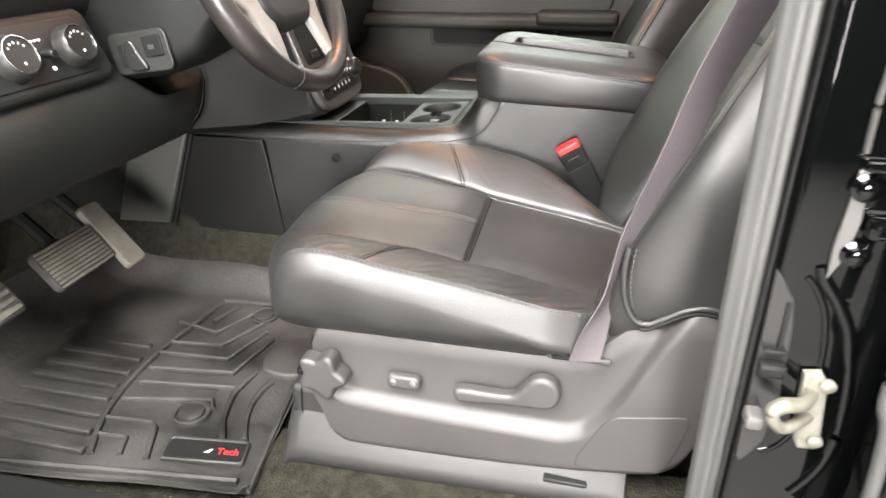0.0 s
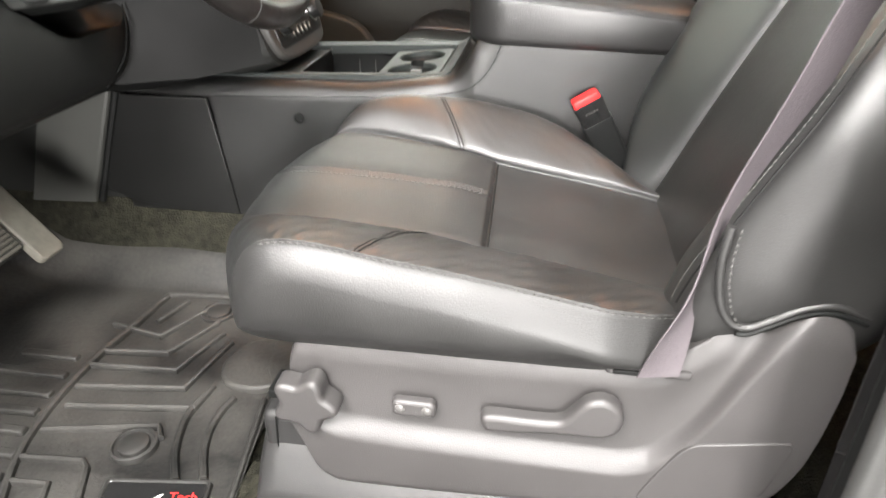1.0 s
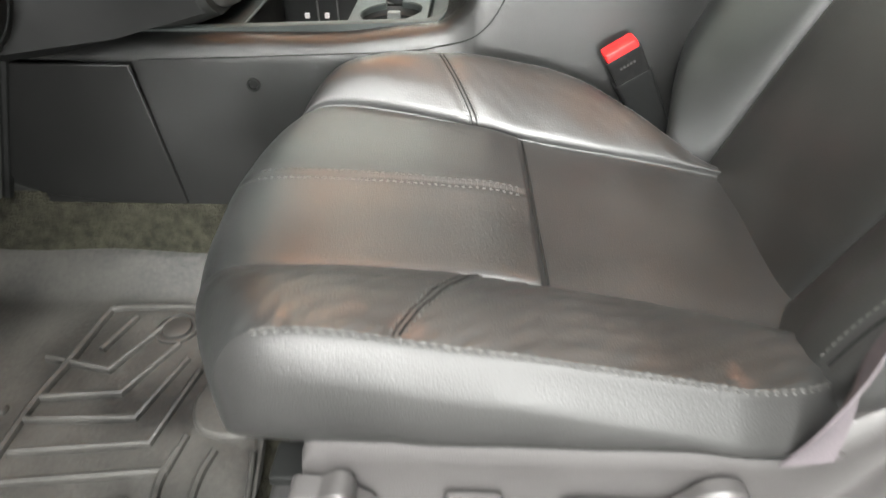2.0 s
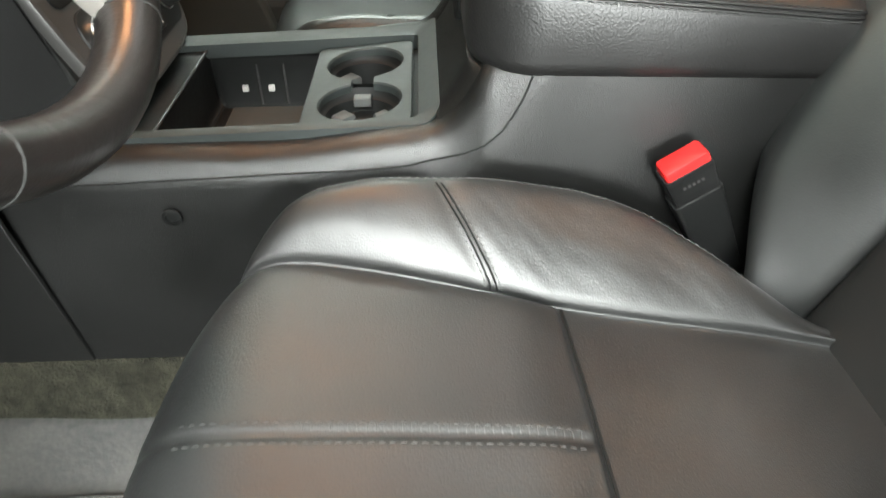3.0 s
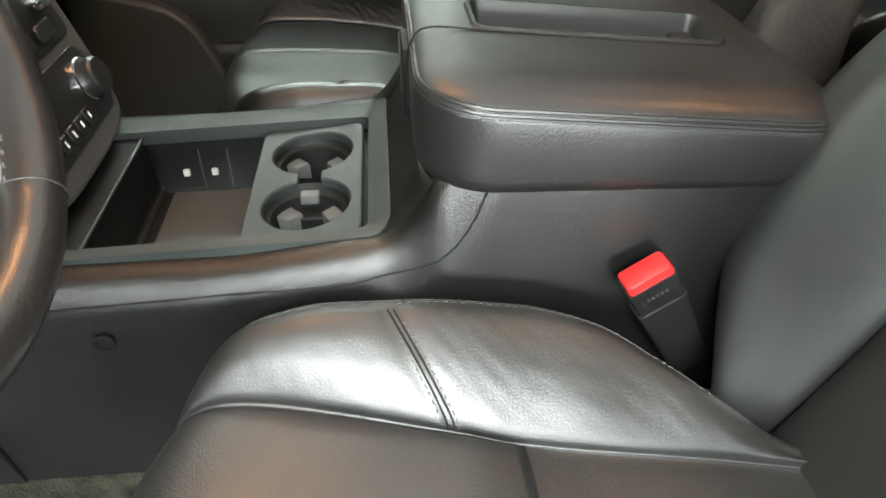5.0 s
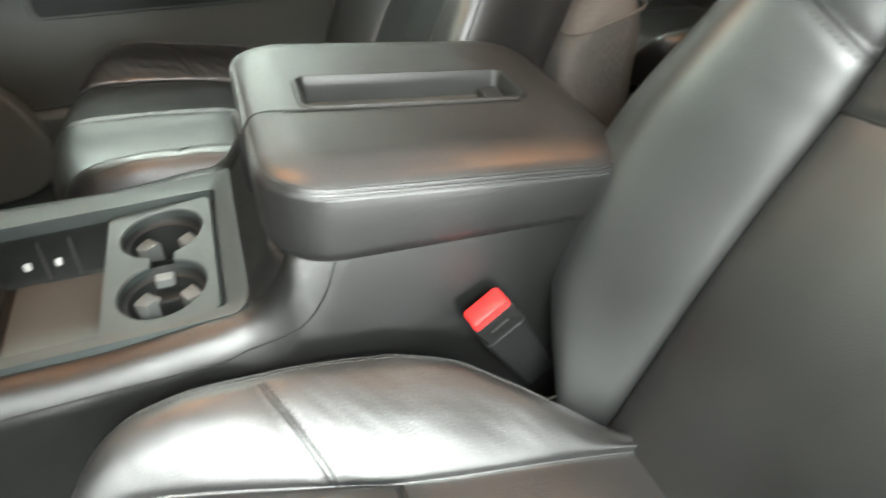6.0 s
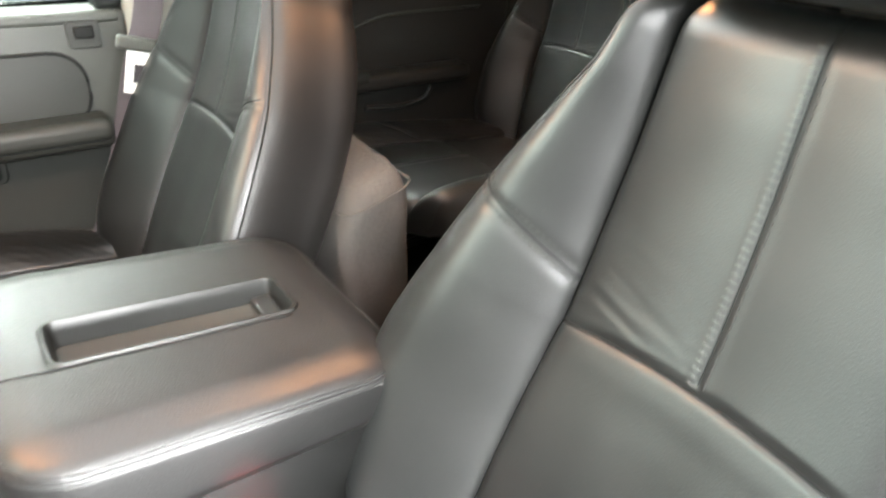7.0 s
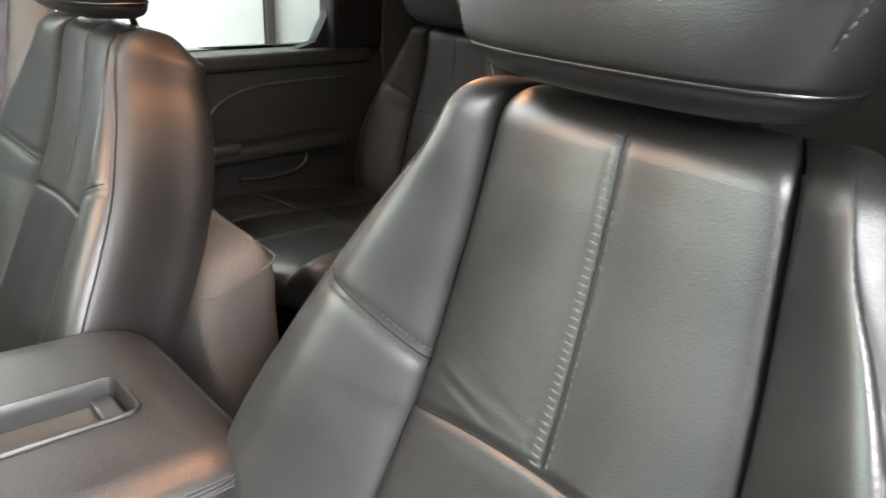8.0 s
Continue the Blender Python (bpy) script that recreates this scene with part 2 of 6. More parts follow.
def spline(ctrl, n, closed=False):
    """n points of a smooth curve through the control points."""
    C = np.asarray(ctrl, float)
    k = len(C)
    out = []
    for u in np.linspace(0, k if closed else k - 1, n, endpoint=not closed):
        i = min(int(u), k - 1 if closed else k - 2)
        f = u - i
        if closed:
            p = [C[(i + d) % k] for d in (-1, 0, 1, 2)]
        else:
            p = [C[min(max(i + d, 0), k - 1)] for d in (-1, 0, 1, 2)]
        out.append(0.5 * (2 * p[1] + (p[2] - p[0]) * f + (2 * p[0] - 5 * p[1] + 4 * p[2] - p[3]) * f * f + (3 * p[1] - p[0] - 3 * p[2] + p[3]) * f ** 3))
    return np.array(out)


def tube(path, radius, closed=False, seg=10, flat=1.0, up=(0, 0, 1)):
    P = np.asarray(path, float)
    n = len(P)
    rows = []
    for i in range(n):
        a, b = (P[i - 1], P[(i + 1) % n]) if closed else (P[max(i - 1, 0)], P[min(i + 1, n - 1)])
        t = Vector(b - a).normalized()
        s = t.cross(Vector(up)).normalized()
        w = s.cross(t)
        r = radius[i] if hasattr(radius, "__len__") else radius
        rows.append([Vector(P[i]) + s * (r * math.cos(2 * math.pi * k / seg)) + w * (r * flat * math.sin(2 * math.pi * k / seg)) for k in range(seg)])
    if closed:
        rows.append(rows[0])
        bm = grid(rows, wrap=True)
        bmesh.ops.remove_doubles(bm, verts=bm.verts, dist=1e-6)
        return bm
    return grid(rows, wrap=True, caps=True)


def ribbon(path, width, across, thick=0.0013, curl=0.0):
    """A strap along the path; across: the way its width points at each end."""
    P = np.asarray(path, float)
    n = len(P)
    W = spline(across, n)
    rows = []
    for i in range(n):
        w = Vector(W[i]).normalized()
        t = Vector(P[min(i + 1, n - 1)] - P[max(i - 1, 0)]).normalized()
        nn = t.cross(w).normalized()
        wd = width[i] if hasattr(width, "__len__") else width
        top = [Vector(P[i]) + w * (wd * u) + nn * (thick + curl * (0.25 - u * u)) for u in np.linspace(-0.5, 0.5, 7)]
        bot = [Vector(P[i]) + w * (wd * u) + nn * (-thick + curl * (0.25 - u * u)) for u in np.linspace(0.5, -0.5, 7)]
        rows.append(top + bot)
    return grid(rows, wrap=True, caps=True)


def stitches(path, normals, length=0.0042, gap=0.0022, r=0.00065):
    """Short raised threads along a line on a surface, one joined mesh."""
    P, N = np.asarray(path, float), np.asarray(normals, float)
    d = np.r_[0, np.cumsum(np.linalg.norm(np.diff(P, axis=0), axis=1))]
    verts, faces = [], []
    s = 0.0
    while s + length < d[-1]:
        a = Vector([np.interp(s, d, P[:, k]) for k in range(3)])
        b = Vector([np.interp(s + length, d, P[:, k]) for k in range(3)])
        nn = Vector([np.interp(s, d, N[:, k]) for k in range(3)]).normalized()
        t = (b - a).normalized()
        w = t.cross(nn)
        o = len(verts)
        for p, f in ((a, 0.2), ((a + b) / 2, 1.0), (b, 0.2)):
            verts += [p + w * r - nn * 0.0004, p + w * (r * 0.7) + nn * (r * 1.5 * f), p - w * (r * 0.7) + nn * (r * 1.5 * f), p - w * r - nn * 0.0004]
        for k in (0, 4):
            for j in range(3):
                faces.append((o + k + j, o + k + j + 1, o + k + j + 5, o + k + j + 4))
        s += length + gap
    bm = bmesh.new()
    vs = [bm.verts.new(v) for v in verts]
    for f in faces:
        bm.faces.new([vs[i] for i in f])
    return bm


def ladder(left, right, normals, r=0.0008):
    """Short raised threads that bridge two lines on a surface, one joined mesh."""
    bm = bmesh.new()
    for a, b, nn in zip(left, right, normals):
        a, b, nn = Vector(a), Vector(b), Vector(nn).normalized()
        t = (b - a).normalized()
        w = t.cross(nn)
        rows = []
        for p, f in ((a, 0.1), ((a + b) / 2, 1.0), (b, 0.1)):
            rows.append([bm.verts.new(p + w * k + nn * h) for k, h in ((r, -0.0004), (r * 0.7, r * 1.4 * f), (-r * 0.7, r * 1.4 * f), (-r, -0.0004))])
        for k in (0, 1):
            for j in range(3):
                bm.faces.new((rows[k][j], rows[k][j + 1], rows[k + 1][j + 1], rows[k + 1][j]))
    return bm


def lathe(profile, m, seg=28):
    """Turns (radius, height) pairs about z, then poses by m."""
    rows = [[(r * math.cos(2 * math.pi * k / seg), r * math.sin(2 * math.pi * k / seg), h) for k in range(seg)] for r, h in profile]
    bm = grid(rows, wrap=True)
    if profile[-1][0] < 0.003:
        bm.verts.ensure_lookup_table()
        bm.faces.new(list(bm.verts)[-seg:])
    bm.transform(m)
    return bm


def lettering(name, text, size, m, mat, parent, depth=0.0004, align="CENTER"):
    cu = bpy.data.curves.new(name, "FONT")
    cu.body, cu.size, cu.extrude, cu.align_x, cu.align_y = text, size, depth, align, "CENTER"
    ob = new("writing_source", cu)
    me = bpy.data.meshes.new_from_object(ob.evaluated_get(bpy.context.evaluated_depsgraph_get()))
    bpy.data.objects.remove(ob)
    bpy.data.curves.remove(cu)
    me.name = name
    me.transform(m)
    me.materials.clear()
    me.materials.append(mat)
    out = new(name, me)
    out.parent = parent
    out.matrix_parent_inverse = parent.matrix_basis.inverted()
    return out


def smoothstep(a, b, x):
    t = np.clip((np.asarray(x, float) - a) / (b - a), 0, 1)
    return t * t * (3 - 2 * t)


def groove(d, width):
    return np.exp(-(np.asarray(d) / width) ** 2)


def catmull(rows, q, odd):
    """Smooth values between rows (one array per control point) at the index q; odd: the curve changes sign across q = 0."""
    T = np.array(rows)
    hi = len(T) - 1
    k = np.clip(np.floor(q).astype(int), 0, hi - 1)
    f = q - k
    cols = np.arange(T.shape[1])
    p1, p2, p3 = T[k, cols], T[k + 1, cols], T[np.minimum(k + 2, hi), cols]
    p0 = np.where(k == 0, (-1 if odd else 1) * T[1, cols], T[np.maximum(k - 1, 0), cols])
    return 0.5 * (2 * p1 + (p2 - p0) * f + (2 * p0 - 5 * p1 + 4 * p2 - p3) * f * f + (3 * p1 - p0 - 3 * p2 + p3) * f ** 3)


# ---- cabin shell ----
def slab(name, a, b, mat, r=0.004):
    return tagged(part(name, rbox(a, b, r), mat), kind="structure")


tagged(slab("floor", (-1.30, 0.40, -0.08), (2.20, 2.06, -0.03), CARPET), "olive-grey carpeted cabin floor")
tagged(slab("firewall", (-1.36, 0.40, -0.03), (-1.30, 2.06, 0.83), CARPET), "dark carpeted bulkhead ahead of the pedals")
tagged(slab("cowl", (-1.37, 0.40, 0.83), (-1.12, 2.06, 0.855), BIN), "black cowl under the windscreen")
# Opening added in the unseen roof; no sunroof is known here.
ADDED_OPENING = (-0.31, 0.87, 0.31, 1.61)


def pierced(name, a, b, hole, mat):
    """A slab from corner a to corner b with a square hole through it."""
    box = lambda x0, y0, x1, y1, z: [(x0, y0, z), (x1, y0, z), (x1, y1, z), (x0, y1, z)]
    out, ins = (a[0], a[1], b[0], b[1]), hole
    rows = [box(*out, a[2]), box(*out, b[2]), box(*ins, b[2]), box(*ins, a[2]), box(*out, a[2])]
    bm = grid(rows, wrap=True)
    bmesh.ops.remove_doubles(bm, verts=bm.verts, dist=1e-6)
    return tagged(part(name, bm, mat), kind="structure")


tagged(pierced("ceiling", (-0.55, 0.52, 1.15), (2.20, 1.96, 1.20), ADDED_OPENING, HEADLINER), "pale cloth headliner round the added roof opening")
tagged(slab("wall_left", (1.05, 0.40, -0.08), (2.20, 0.46, 1.15), TRIM), "grey side trim of the rear cabin")
tagged(slab("wall_rear", (2.20, 0.40, -0.08), (2.26, 2.06, 0.70), PANEL), "dark grey rear cabin trim")


# ---- workshop ----
def workshop():
    tagged(slab("ground", (-5.0, -3.0, -0.62), (5.0, 4.3, -0.52), FLOOR), "grey concrete workshop floor")
    for a, b in (((-5.0, -3.1, -0.52), (0.15, -3.0, 2.4)), ((2.05, -3.1, -0.52), (5.0, -3.0, 2.4)), ((0.15, -3.1, 1.40), (2.05, -3.0, 2.4))):
        tagged(slab("wall_south", a, b, WALL_DARK), "near-black workshop wall round the open gateway, unseen")
    tagged(slab("wall_west", (-5.1, -3.0, -0.52), (-5.0, 4.3, 2.4), WALL_DARK), "near-black workshop wall, unseen")
    tagged(slab("wall_east", (5.0, -3.0, -0.52), (5.1, 4.3, 2.4), WALL_DARK), "near-black workshop wall, unseen")
    tagged(slab("wall_north", (-5.0, 4.3, -0.52), (5.0, 4.4, 2.4), WALL), "white panelled workshop wall")
    tagged(slab("workshop_ceiling", (-5.1, -3.1, 2.4), (5.1, 4.4, 2.5), WALL_DARK), "dark grey workshop ceiling")
    for tx, ty, tz, watts in TUBES:
        fit = thing("tube_light", "white hanging tube light fitting, lit", "light fitting", (tx, ty, tz), "workshop tube lights")
        part("housing", rbox((tx - 0.76, ty - 0.66, tz + 0.26), (tx + 0.76, ty + 0.66, tz + 0.34), 0.01), WALL, fit)
        for dy in (-0.5, 0.5):
            part("hanger", tube([(tx, ty + dy, tz + 0.33), (tx, ty + dy, 2.4)], 0.006, seg=6), STEEL, fit, "thin steel hanger")


workshop()


# ---- seats ----
def interp(x, pairs):
    """A smooth curve through (x, value) pairs, level beyond its ends."""
    a, b = np.array([p[0] for p in pairs], float), np.array([p[1] for p in pairs], float)
    s_ = np.diff(b) / np.diff(a)
    t = np.r_[s_[0], [0.0 if u * w <= 0 else 2 * u * w / (u + w) for u, w in zip(s_[:-1], s_[1:])], s_[-1]]
    x = np.clip(np.asarray(x, float), a[0], a[-1])
    k = np.clip(np.searchsorted(a, x, side="right") - 1, 0, len(a) - 2)
    h = a[k + 1] - a[k]
    f = (x - a[k]) / h
    return b[k] * (1 + 2 * f) * (1 - f) ** 2 + b[k + 1] * f * f * (3 - 2 * f) + h * t[k] * f * (1 - f) ** 2 + h * t[k + 1] * f * f * (f - 1)


def T_SEAM(v):
    """Where the seam across the cushion runs, v across the seat."""
    return -0.1175 - 0.035 * v


def cushion_point(x, q):
    """Points of the seat cushion: x from front to rear, q across (0 the middle, 3 the valley seam, 6 the bolster's crest, 11 underneath)."""
    x, q = np.broadcast_arrays(np.asarray(x, float), np.asarray(q, float))
    shape = x.shape
    x, q = x.ravel(), q.ravel()
    a, s = np.abs(q), np.where(q < 0, -1.0, 1.0)
    zc = interp(x, [(-0.42, 0.299), (-0.34, 0.306), (-0.25, 0.303), (-0.17, 0.295), (-0.12, 0.285), (0.0, 0.267), (0.12, 0.245)])
    zc = zc + np.where(s < 0, 0.005, 0.0) * smoothstep(0.6, 2.5, a)
    vi = interp(x, [(-0.42, 0.172), (-0.35, 0.168), (-0.17, 0.138), (-0.12, 0.130), (0.12, 0.112)])
    vo = interp(x, [(-0.42, 0.145), (-0.35, 0.140), (-0.11, 0.133), (0.12, 0.148)])
    seam = np.where(s > 0, vi, vo)
    zi = interp(x, [(-0.42, 0.325), (-0.30, 0.346), (-0.20, 0.344), (-0.095, 0.328), (0.0, 0.297), (0.05, 0.272), (0.085, 0.253), (0.12, 0.243)])
    zo = interp(x, [(-0.42, 0.334), (-0.335, 0.343), (-0.19, 0.330), (0.055, 0.287), (0.12, 0.274)])
    peak = np.where(s > 0, zi, zo)
    edge = np.where(s > 0, interp(x, [(-0.10, 0.250), (-0.04, 0.238), (0.0, 0.215), (0.05, 0.184), (0.085, 0.157), (0.12, 0.126)]), interp(x, [(-0.42, 0.250), (0.0, 0.250), (0.04, 0.243), (0.08, 0.226), (0.12, 0.205)]))
    one = np.ones_like(x)
    o = np.clip((edge - seam) / 0.075, 0.1, 1.0)
    V = [0 * x, seam * 0.45, seam * 0.91, seam, seam + 0.004 * o, seam + (edge - 0.045 * o - seam) * 0.55, edge - 0.038 * o, edge - 0.014 * o, edge, edge + 0.004, edge - 0.010, edge - 0.035, 0.10 * one]
    outer = s < 0
    V[5] = np.where(outer, seam + (edge - 0.040 - seam) * 0.60, V[5])
    V[6] = np.where(outer, edge - 0.018, V[6])
    V[7] = np.where(outer, edge - 0.009, V[7])
    V[8] = np.where(outer, edge + 0.006, V[8])
    V[9] = np.where(outer, edge + 0.004, V[9])
    V[10] = np.where(outer, edge - 0.010, V[10])
    Z = [zc, zc, zc - 0.002, zc - 0.007, zc + 0.001 + (peak - zc) * 0.10, zc + (peak - zc) * 0.68, peak, peak - 0.012, peak - 0.045, np.minimum(np.maximum(peak - 0.080, 0.252), peak - 0.050), np.minimum(0.232, peak - 0.056), np.minimum(0.215, peak - 0.062), np.minimum(0.20, peak - 0.068)]
    Z[5] = np.where(outer, zc + (peak - zc) * 0.80, Z[5])
    Z[7] = np.where(outer, peak - 0.007, Z[7])
    Z[8] = np.where(outer, peak - 0.036, Z[8])
    v, z = catmull(V, a, True), catmull(Z, a, False)
    inside = 1 - smoothstep(2.0, 2.95, a)
    cross = x - T_SEAM(v * s)
    z = z - inside * (0.0055 * smoothstep(-0.005, 0.005, cross) + 0.002 * groove(cross, 0.0022))
    z = z + inside * 0.003 * groove(cross + 0.028, 0.035)
    front = 1 - smoothstep(-0.004, 0.0, cross)
    z = z - front * 0.0035 * groove(v, 0.004) + front * 0.004 * groove(v, 0.03) * inside
    across = (smoothstep(3.2, 3.6, a) - smoothstep(6.0, 6.3, a))
    line = -0.170 - 0.05 * (np.abs(v) - 0.135) / 0.08
    z = z - across * 0.0030 * groove(x - line, 0.010) + across * 0.0026 * groove(x - line, 0.004)
    z = z + np.where(outer, 0.0022, 0.0) * groove(a - 6.55, 0.10) - np.where(outer, 0.0014, 0.0016) * groove(a - 6.55, 0.03)
    z = z + 0.0006 * np.sin(x * 61 + v * 40) * np.sin(v * 53) * smoothstep(3.2, 4.5, a)
    # the wrinkled, flattened outer bolster
    tired = np.where(s < 0, 1.0, 0.25) * (smoothstep(3.4, 4.6, a) - smoothstep(6.2, 6.6, a))
    z = z + tired * 0.0011 * np.sin(x * 210 + v * 330 + 3 * np.sin(x * 37)) * np.sin(x * 90 + 1.3)
    t = np.clip((x + 0.415) / 0.06, 0, 1)
    h = np.maximum(1 - (1 - t) ** 3, 0) ** (1 / 2.6)
    zm = 0.232
    z = zm + (z - zm) * h
    v = v * (0.88 + 0.12 * np.sqrt(h))
    X = x + 0.078 * (np.abs(v) / 0.25) ** 2.6 * (1 - smoothstep(-0.41, -0.16, x))
    return np.stack([X, v * s, z], -1).reshape(shape + (3,))


BACK_LINE = [(0.075, 0.19), (0.112, 0.27), (0.145, 0.345), (0.176, 0.412), (0.214, 0.49), (0.240, 0.542), (0.266, 0.605), (0.289, 0.68), (0.304, 0.745), (0.314, 0.79), (0.326, 0.82)]
_line = spline(BACK_LINE, 400)
_len = np.r_[0, np.cumsum(np.linalg.norm(np.diff(_line, axis=0), axis=1))]
BACK_LENGTH = float(_len[-1])
S_SEAM = float(np.interp(0.540, _line[:, 1], _len))


def back_seam(v):
    """How far up the backrest the seam between its two panels runs, v across the seat; it bows upwards."""
    return S_SEAM + 0.011 * (1 - np.minimum((np.asarray(v) / 0.13) ** 2, 1))


def back_point(s_, q):
    """Points of the backrest: s_ up along it, q across the front (3 the seam, 6 the bolster's crest) and round to the back (13)."""
    s_, q = np.broadcast_arrays(np.asarray(s_, float), np.asarray(q, float))
    shape = s_.shape
    d, q = s_.ravel(), q.ravel()
    a, sg = np.abs(q), np.where(q < 0, -1.0, 1.0)
    bx, bz = np.interp(d, _len, _line[:, 0]), np.interp(d, _len, _line[:, 1])
    ex, ez = np.interp(d + 0.004, _len, _line[:, 0]) - np.interp(d - 0.004, _len, _line[:, 0]), np.interp(d + 0.004, _len, _line[:, 1]) - np.interp(d - 0.004, _len, _line[:, 1])
    nrm = np.hypot(ex, ez)
    ex, ez = ex / nrm, ez / nrm
    L = BACK_LENGTH
    w = interp(d, [(0, 0.14), (0.05, 0.182), (0.10, 0.230), (0.16, 0.273), (0.22, 0.291), (0.28, 0.298), (0.36, 0.283), (0.46, 0.251), (0.52, 0.222), (0.57, 0.194), (0.61, 0.168), (L, 0.142)])
    w = np.where(sg < 0, interp(d, [(0, 0.215), (0.04, 0.250), (0.08, 0.268), (0.12, 0.275), (0.16, 0.279), (0.26, 0.280), (0.36, 0.262), (0.46, 0.238), (0.52, 0.216), (0.57, 0.194), (0.61, 0.172), (L, 0.148)]), w)
    wb = interp(d, [(0, 0.165), (0.05, 0.205), (0.10, 0.250), (0.16, 0.276), (0.30, 0.272), (0.45, 0.248), (0.55, 0.213), (L, 0.158)])
    wb = np.where(sg > 0, np.minimum(wb, w + 0.004), wb)
    b = interp(d, [(0, 0.45), (0.14, 1.0), (0.35, 1.0), (0.5, 0.78), (0.6, 0.5), (L, 0.3)])
    ins = interp(d, [(0, 0.122), (0.3, 0.133), (0.45, 0.128), (0.6, 0.114), (L, 0.106)])
    one = np.ones_like(d)
    V = [0 * d, ins * 0.5, ins * 0.96, ins, ins + 0.005, ins + (w - ins) * 0.42, ins + (w - ins) * 0.66, w - 0.016, w * 0.8 + wb * 0.2, w * 0.3 + wb * 0.7, wb, wb - 0.03, 0.10 * one, 0 * d]
    F = [0 * d, 0.001 * one, -0.002 * one, -0.022 * one, 0.004 * b, 0.045 * b, 0.060 * b, 0.050 * b, 0.014 * b, -0.045 * one, -0.085 * one, -0.110 * one, -0.115 * one, -0.115 * one]
    v, f = catmull(V, a, True), catmull(F, a, False)
    inside = 1 - smoothstep(2.6, 3.0, a)
    vs = v * sg
    ds = d - back_seam(vs)
    f = f - inside * 0.0014 * groove(ds - 0.002, 0.0022) - inside * 0.0008 * smoothstep(-0.006, 0.005, ds) * (1 - 0.7 * smoothstep(0.02, 0.10, ds)) + inside * 0.0008 * groove(ds + 0.018, 0.016)
    creased = groove(vs - 0.085, 0.045) * groove(d - S_SEAM - 0.045, 0.04) * np.where(a < 2.7, 1.0, 0.0)
    f = f + creased * (0.0007 * np.sin(d * 300 - vs * 420 + 2.2 * np.sin(d * 90)) * np.sin(d * 120 + vs * 160) + 0.0006 * np.sin(d * 520 + vs * 300))
    upper = smoothstep(0.004, 0.012, ds)
    f = f - upper * 0.0014 * groove(vs, 0.0020) + upper * 0.0004 * (groove(vs - 0.0055, 0.004) + groove(vs + 0.0055, 0.004))
    f = f + inside * upper * 0.004 * (1 - (2 * np.minimum(np.abs(vs), 0.125) / 0.125 - 1) ** 2) * 0.6
    line = S_SEAM + 0.042 + 0.45 * (np.abs(v) - 0.13)
    across = (smoothstep(3.1, 3.5, a) - smoothstep(7.0, 7.4, a))
    f = f - across * (0.0026 * groove(d - line, 0.009) - 0.0018 * groove(d - line, 0.0035))
    f = f - np.where(sg > 0, 0.0016, 0.0024) * groove(a - np.where(sg > 0, 7.35, 6.6), 0.07)
    h = np.sqrt(np.maximum(1 - np.clip((d - (L - 0.045)) / 0.045, 0, 1) ** 2, 0))
    f = -0.05 + (f + 0.05) * h
    v = v * (0.84 + 0.16 * h)
    X, Z = bx - f * ez, bz + f * ex
    return np.stack([X, v * sg + 0.06 * np.maximum(d - S_SEAM, 0), Z], -1).reshape(shape + (3,))


def normals_of(fn, a, q, turn):
    e = 1e-3
    du = fn(a + e, q) - fn(a - e, q)
    dq = fn(a, q + 0.02) - fn(a, q - 0.02)
    n = np.cross(dq, du)
    n /= np.linalg.norm(n, axis=-1, keepdims=True) + 1e-12
    return n * turn


def q_steps(stops):
    out = []
    for (a, b, n) in stops:
        out += list(np.linspace(a, b, n, endpoint=False))
    return np.array(out)


Q_CUSHION = q_steps([(-12, -8, 10), (-8, -6, 16), (-6, -3.4, 22), (-3.4, -2.6, 10), (-2.6, -0.3, 12), (-0.3, 0.3, 12), (0.3, 2.6, 12), (2.6, 3.4, 10), (3.4, 6, 22), (6, 8, 16), (8, 12.01, 10)])
Q_BACK = q_steps([(-13, -8, 20), (-8, -6, 16), (-6, -3.4, 14), (-3.4, -2.6, 12), (-2.6, -0.3, 12), (-0.3, 0.3, 18), (0.3, 2.6, 12), (2.6, 3.4, 12), (3.4, 6, 14), (6, 8, 16), (8, 13.0, 20)])
X_CUSHION = np.r_[-0.415 + 0.06 * (1 - np.cos(np.linspace(0, math.pi / 2, 16))), np.linspace(-0.35, -0.20, 34), np.linspace(-0.197, -0.105, 52), np.linspace(-0.10, 0.12, 46), np.linspace(0.126, 0.165, 6)]
S_BACK = np.r_[np.linspace(0, S_SEAM - 0.03, 40), np.linspace(S_SEAM - 0.027, S_SEAM + 0.03, 34), np.linspace(S_SEAM + 0.032, S_SEAM + 0.11, 30), np.linspace(S_SEAM + 0.114, BACK_LENGTH - 0.046, 28), BACK_LENGTH - 0.045 + 0.045 * np.sin(np.linspace(0, math.pi / 2, 12))]


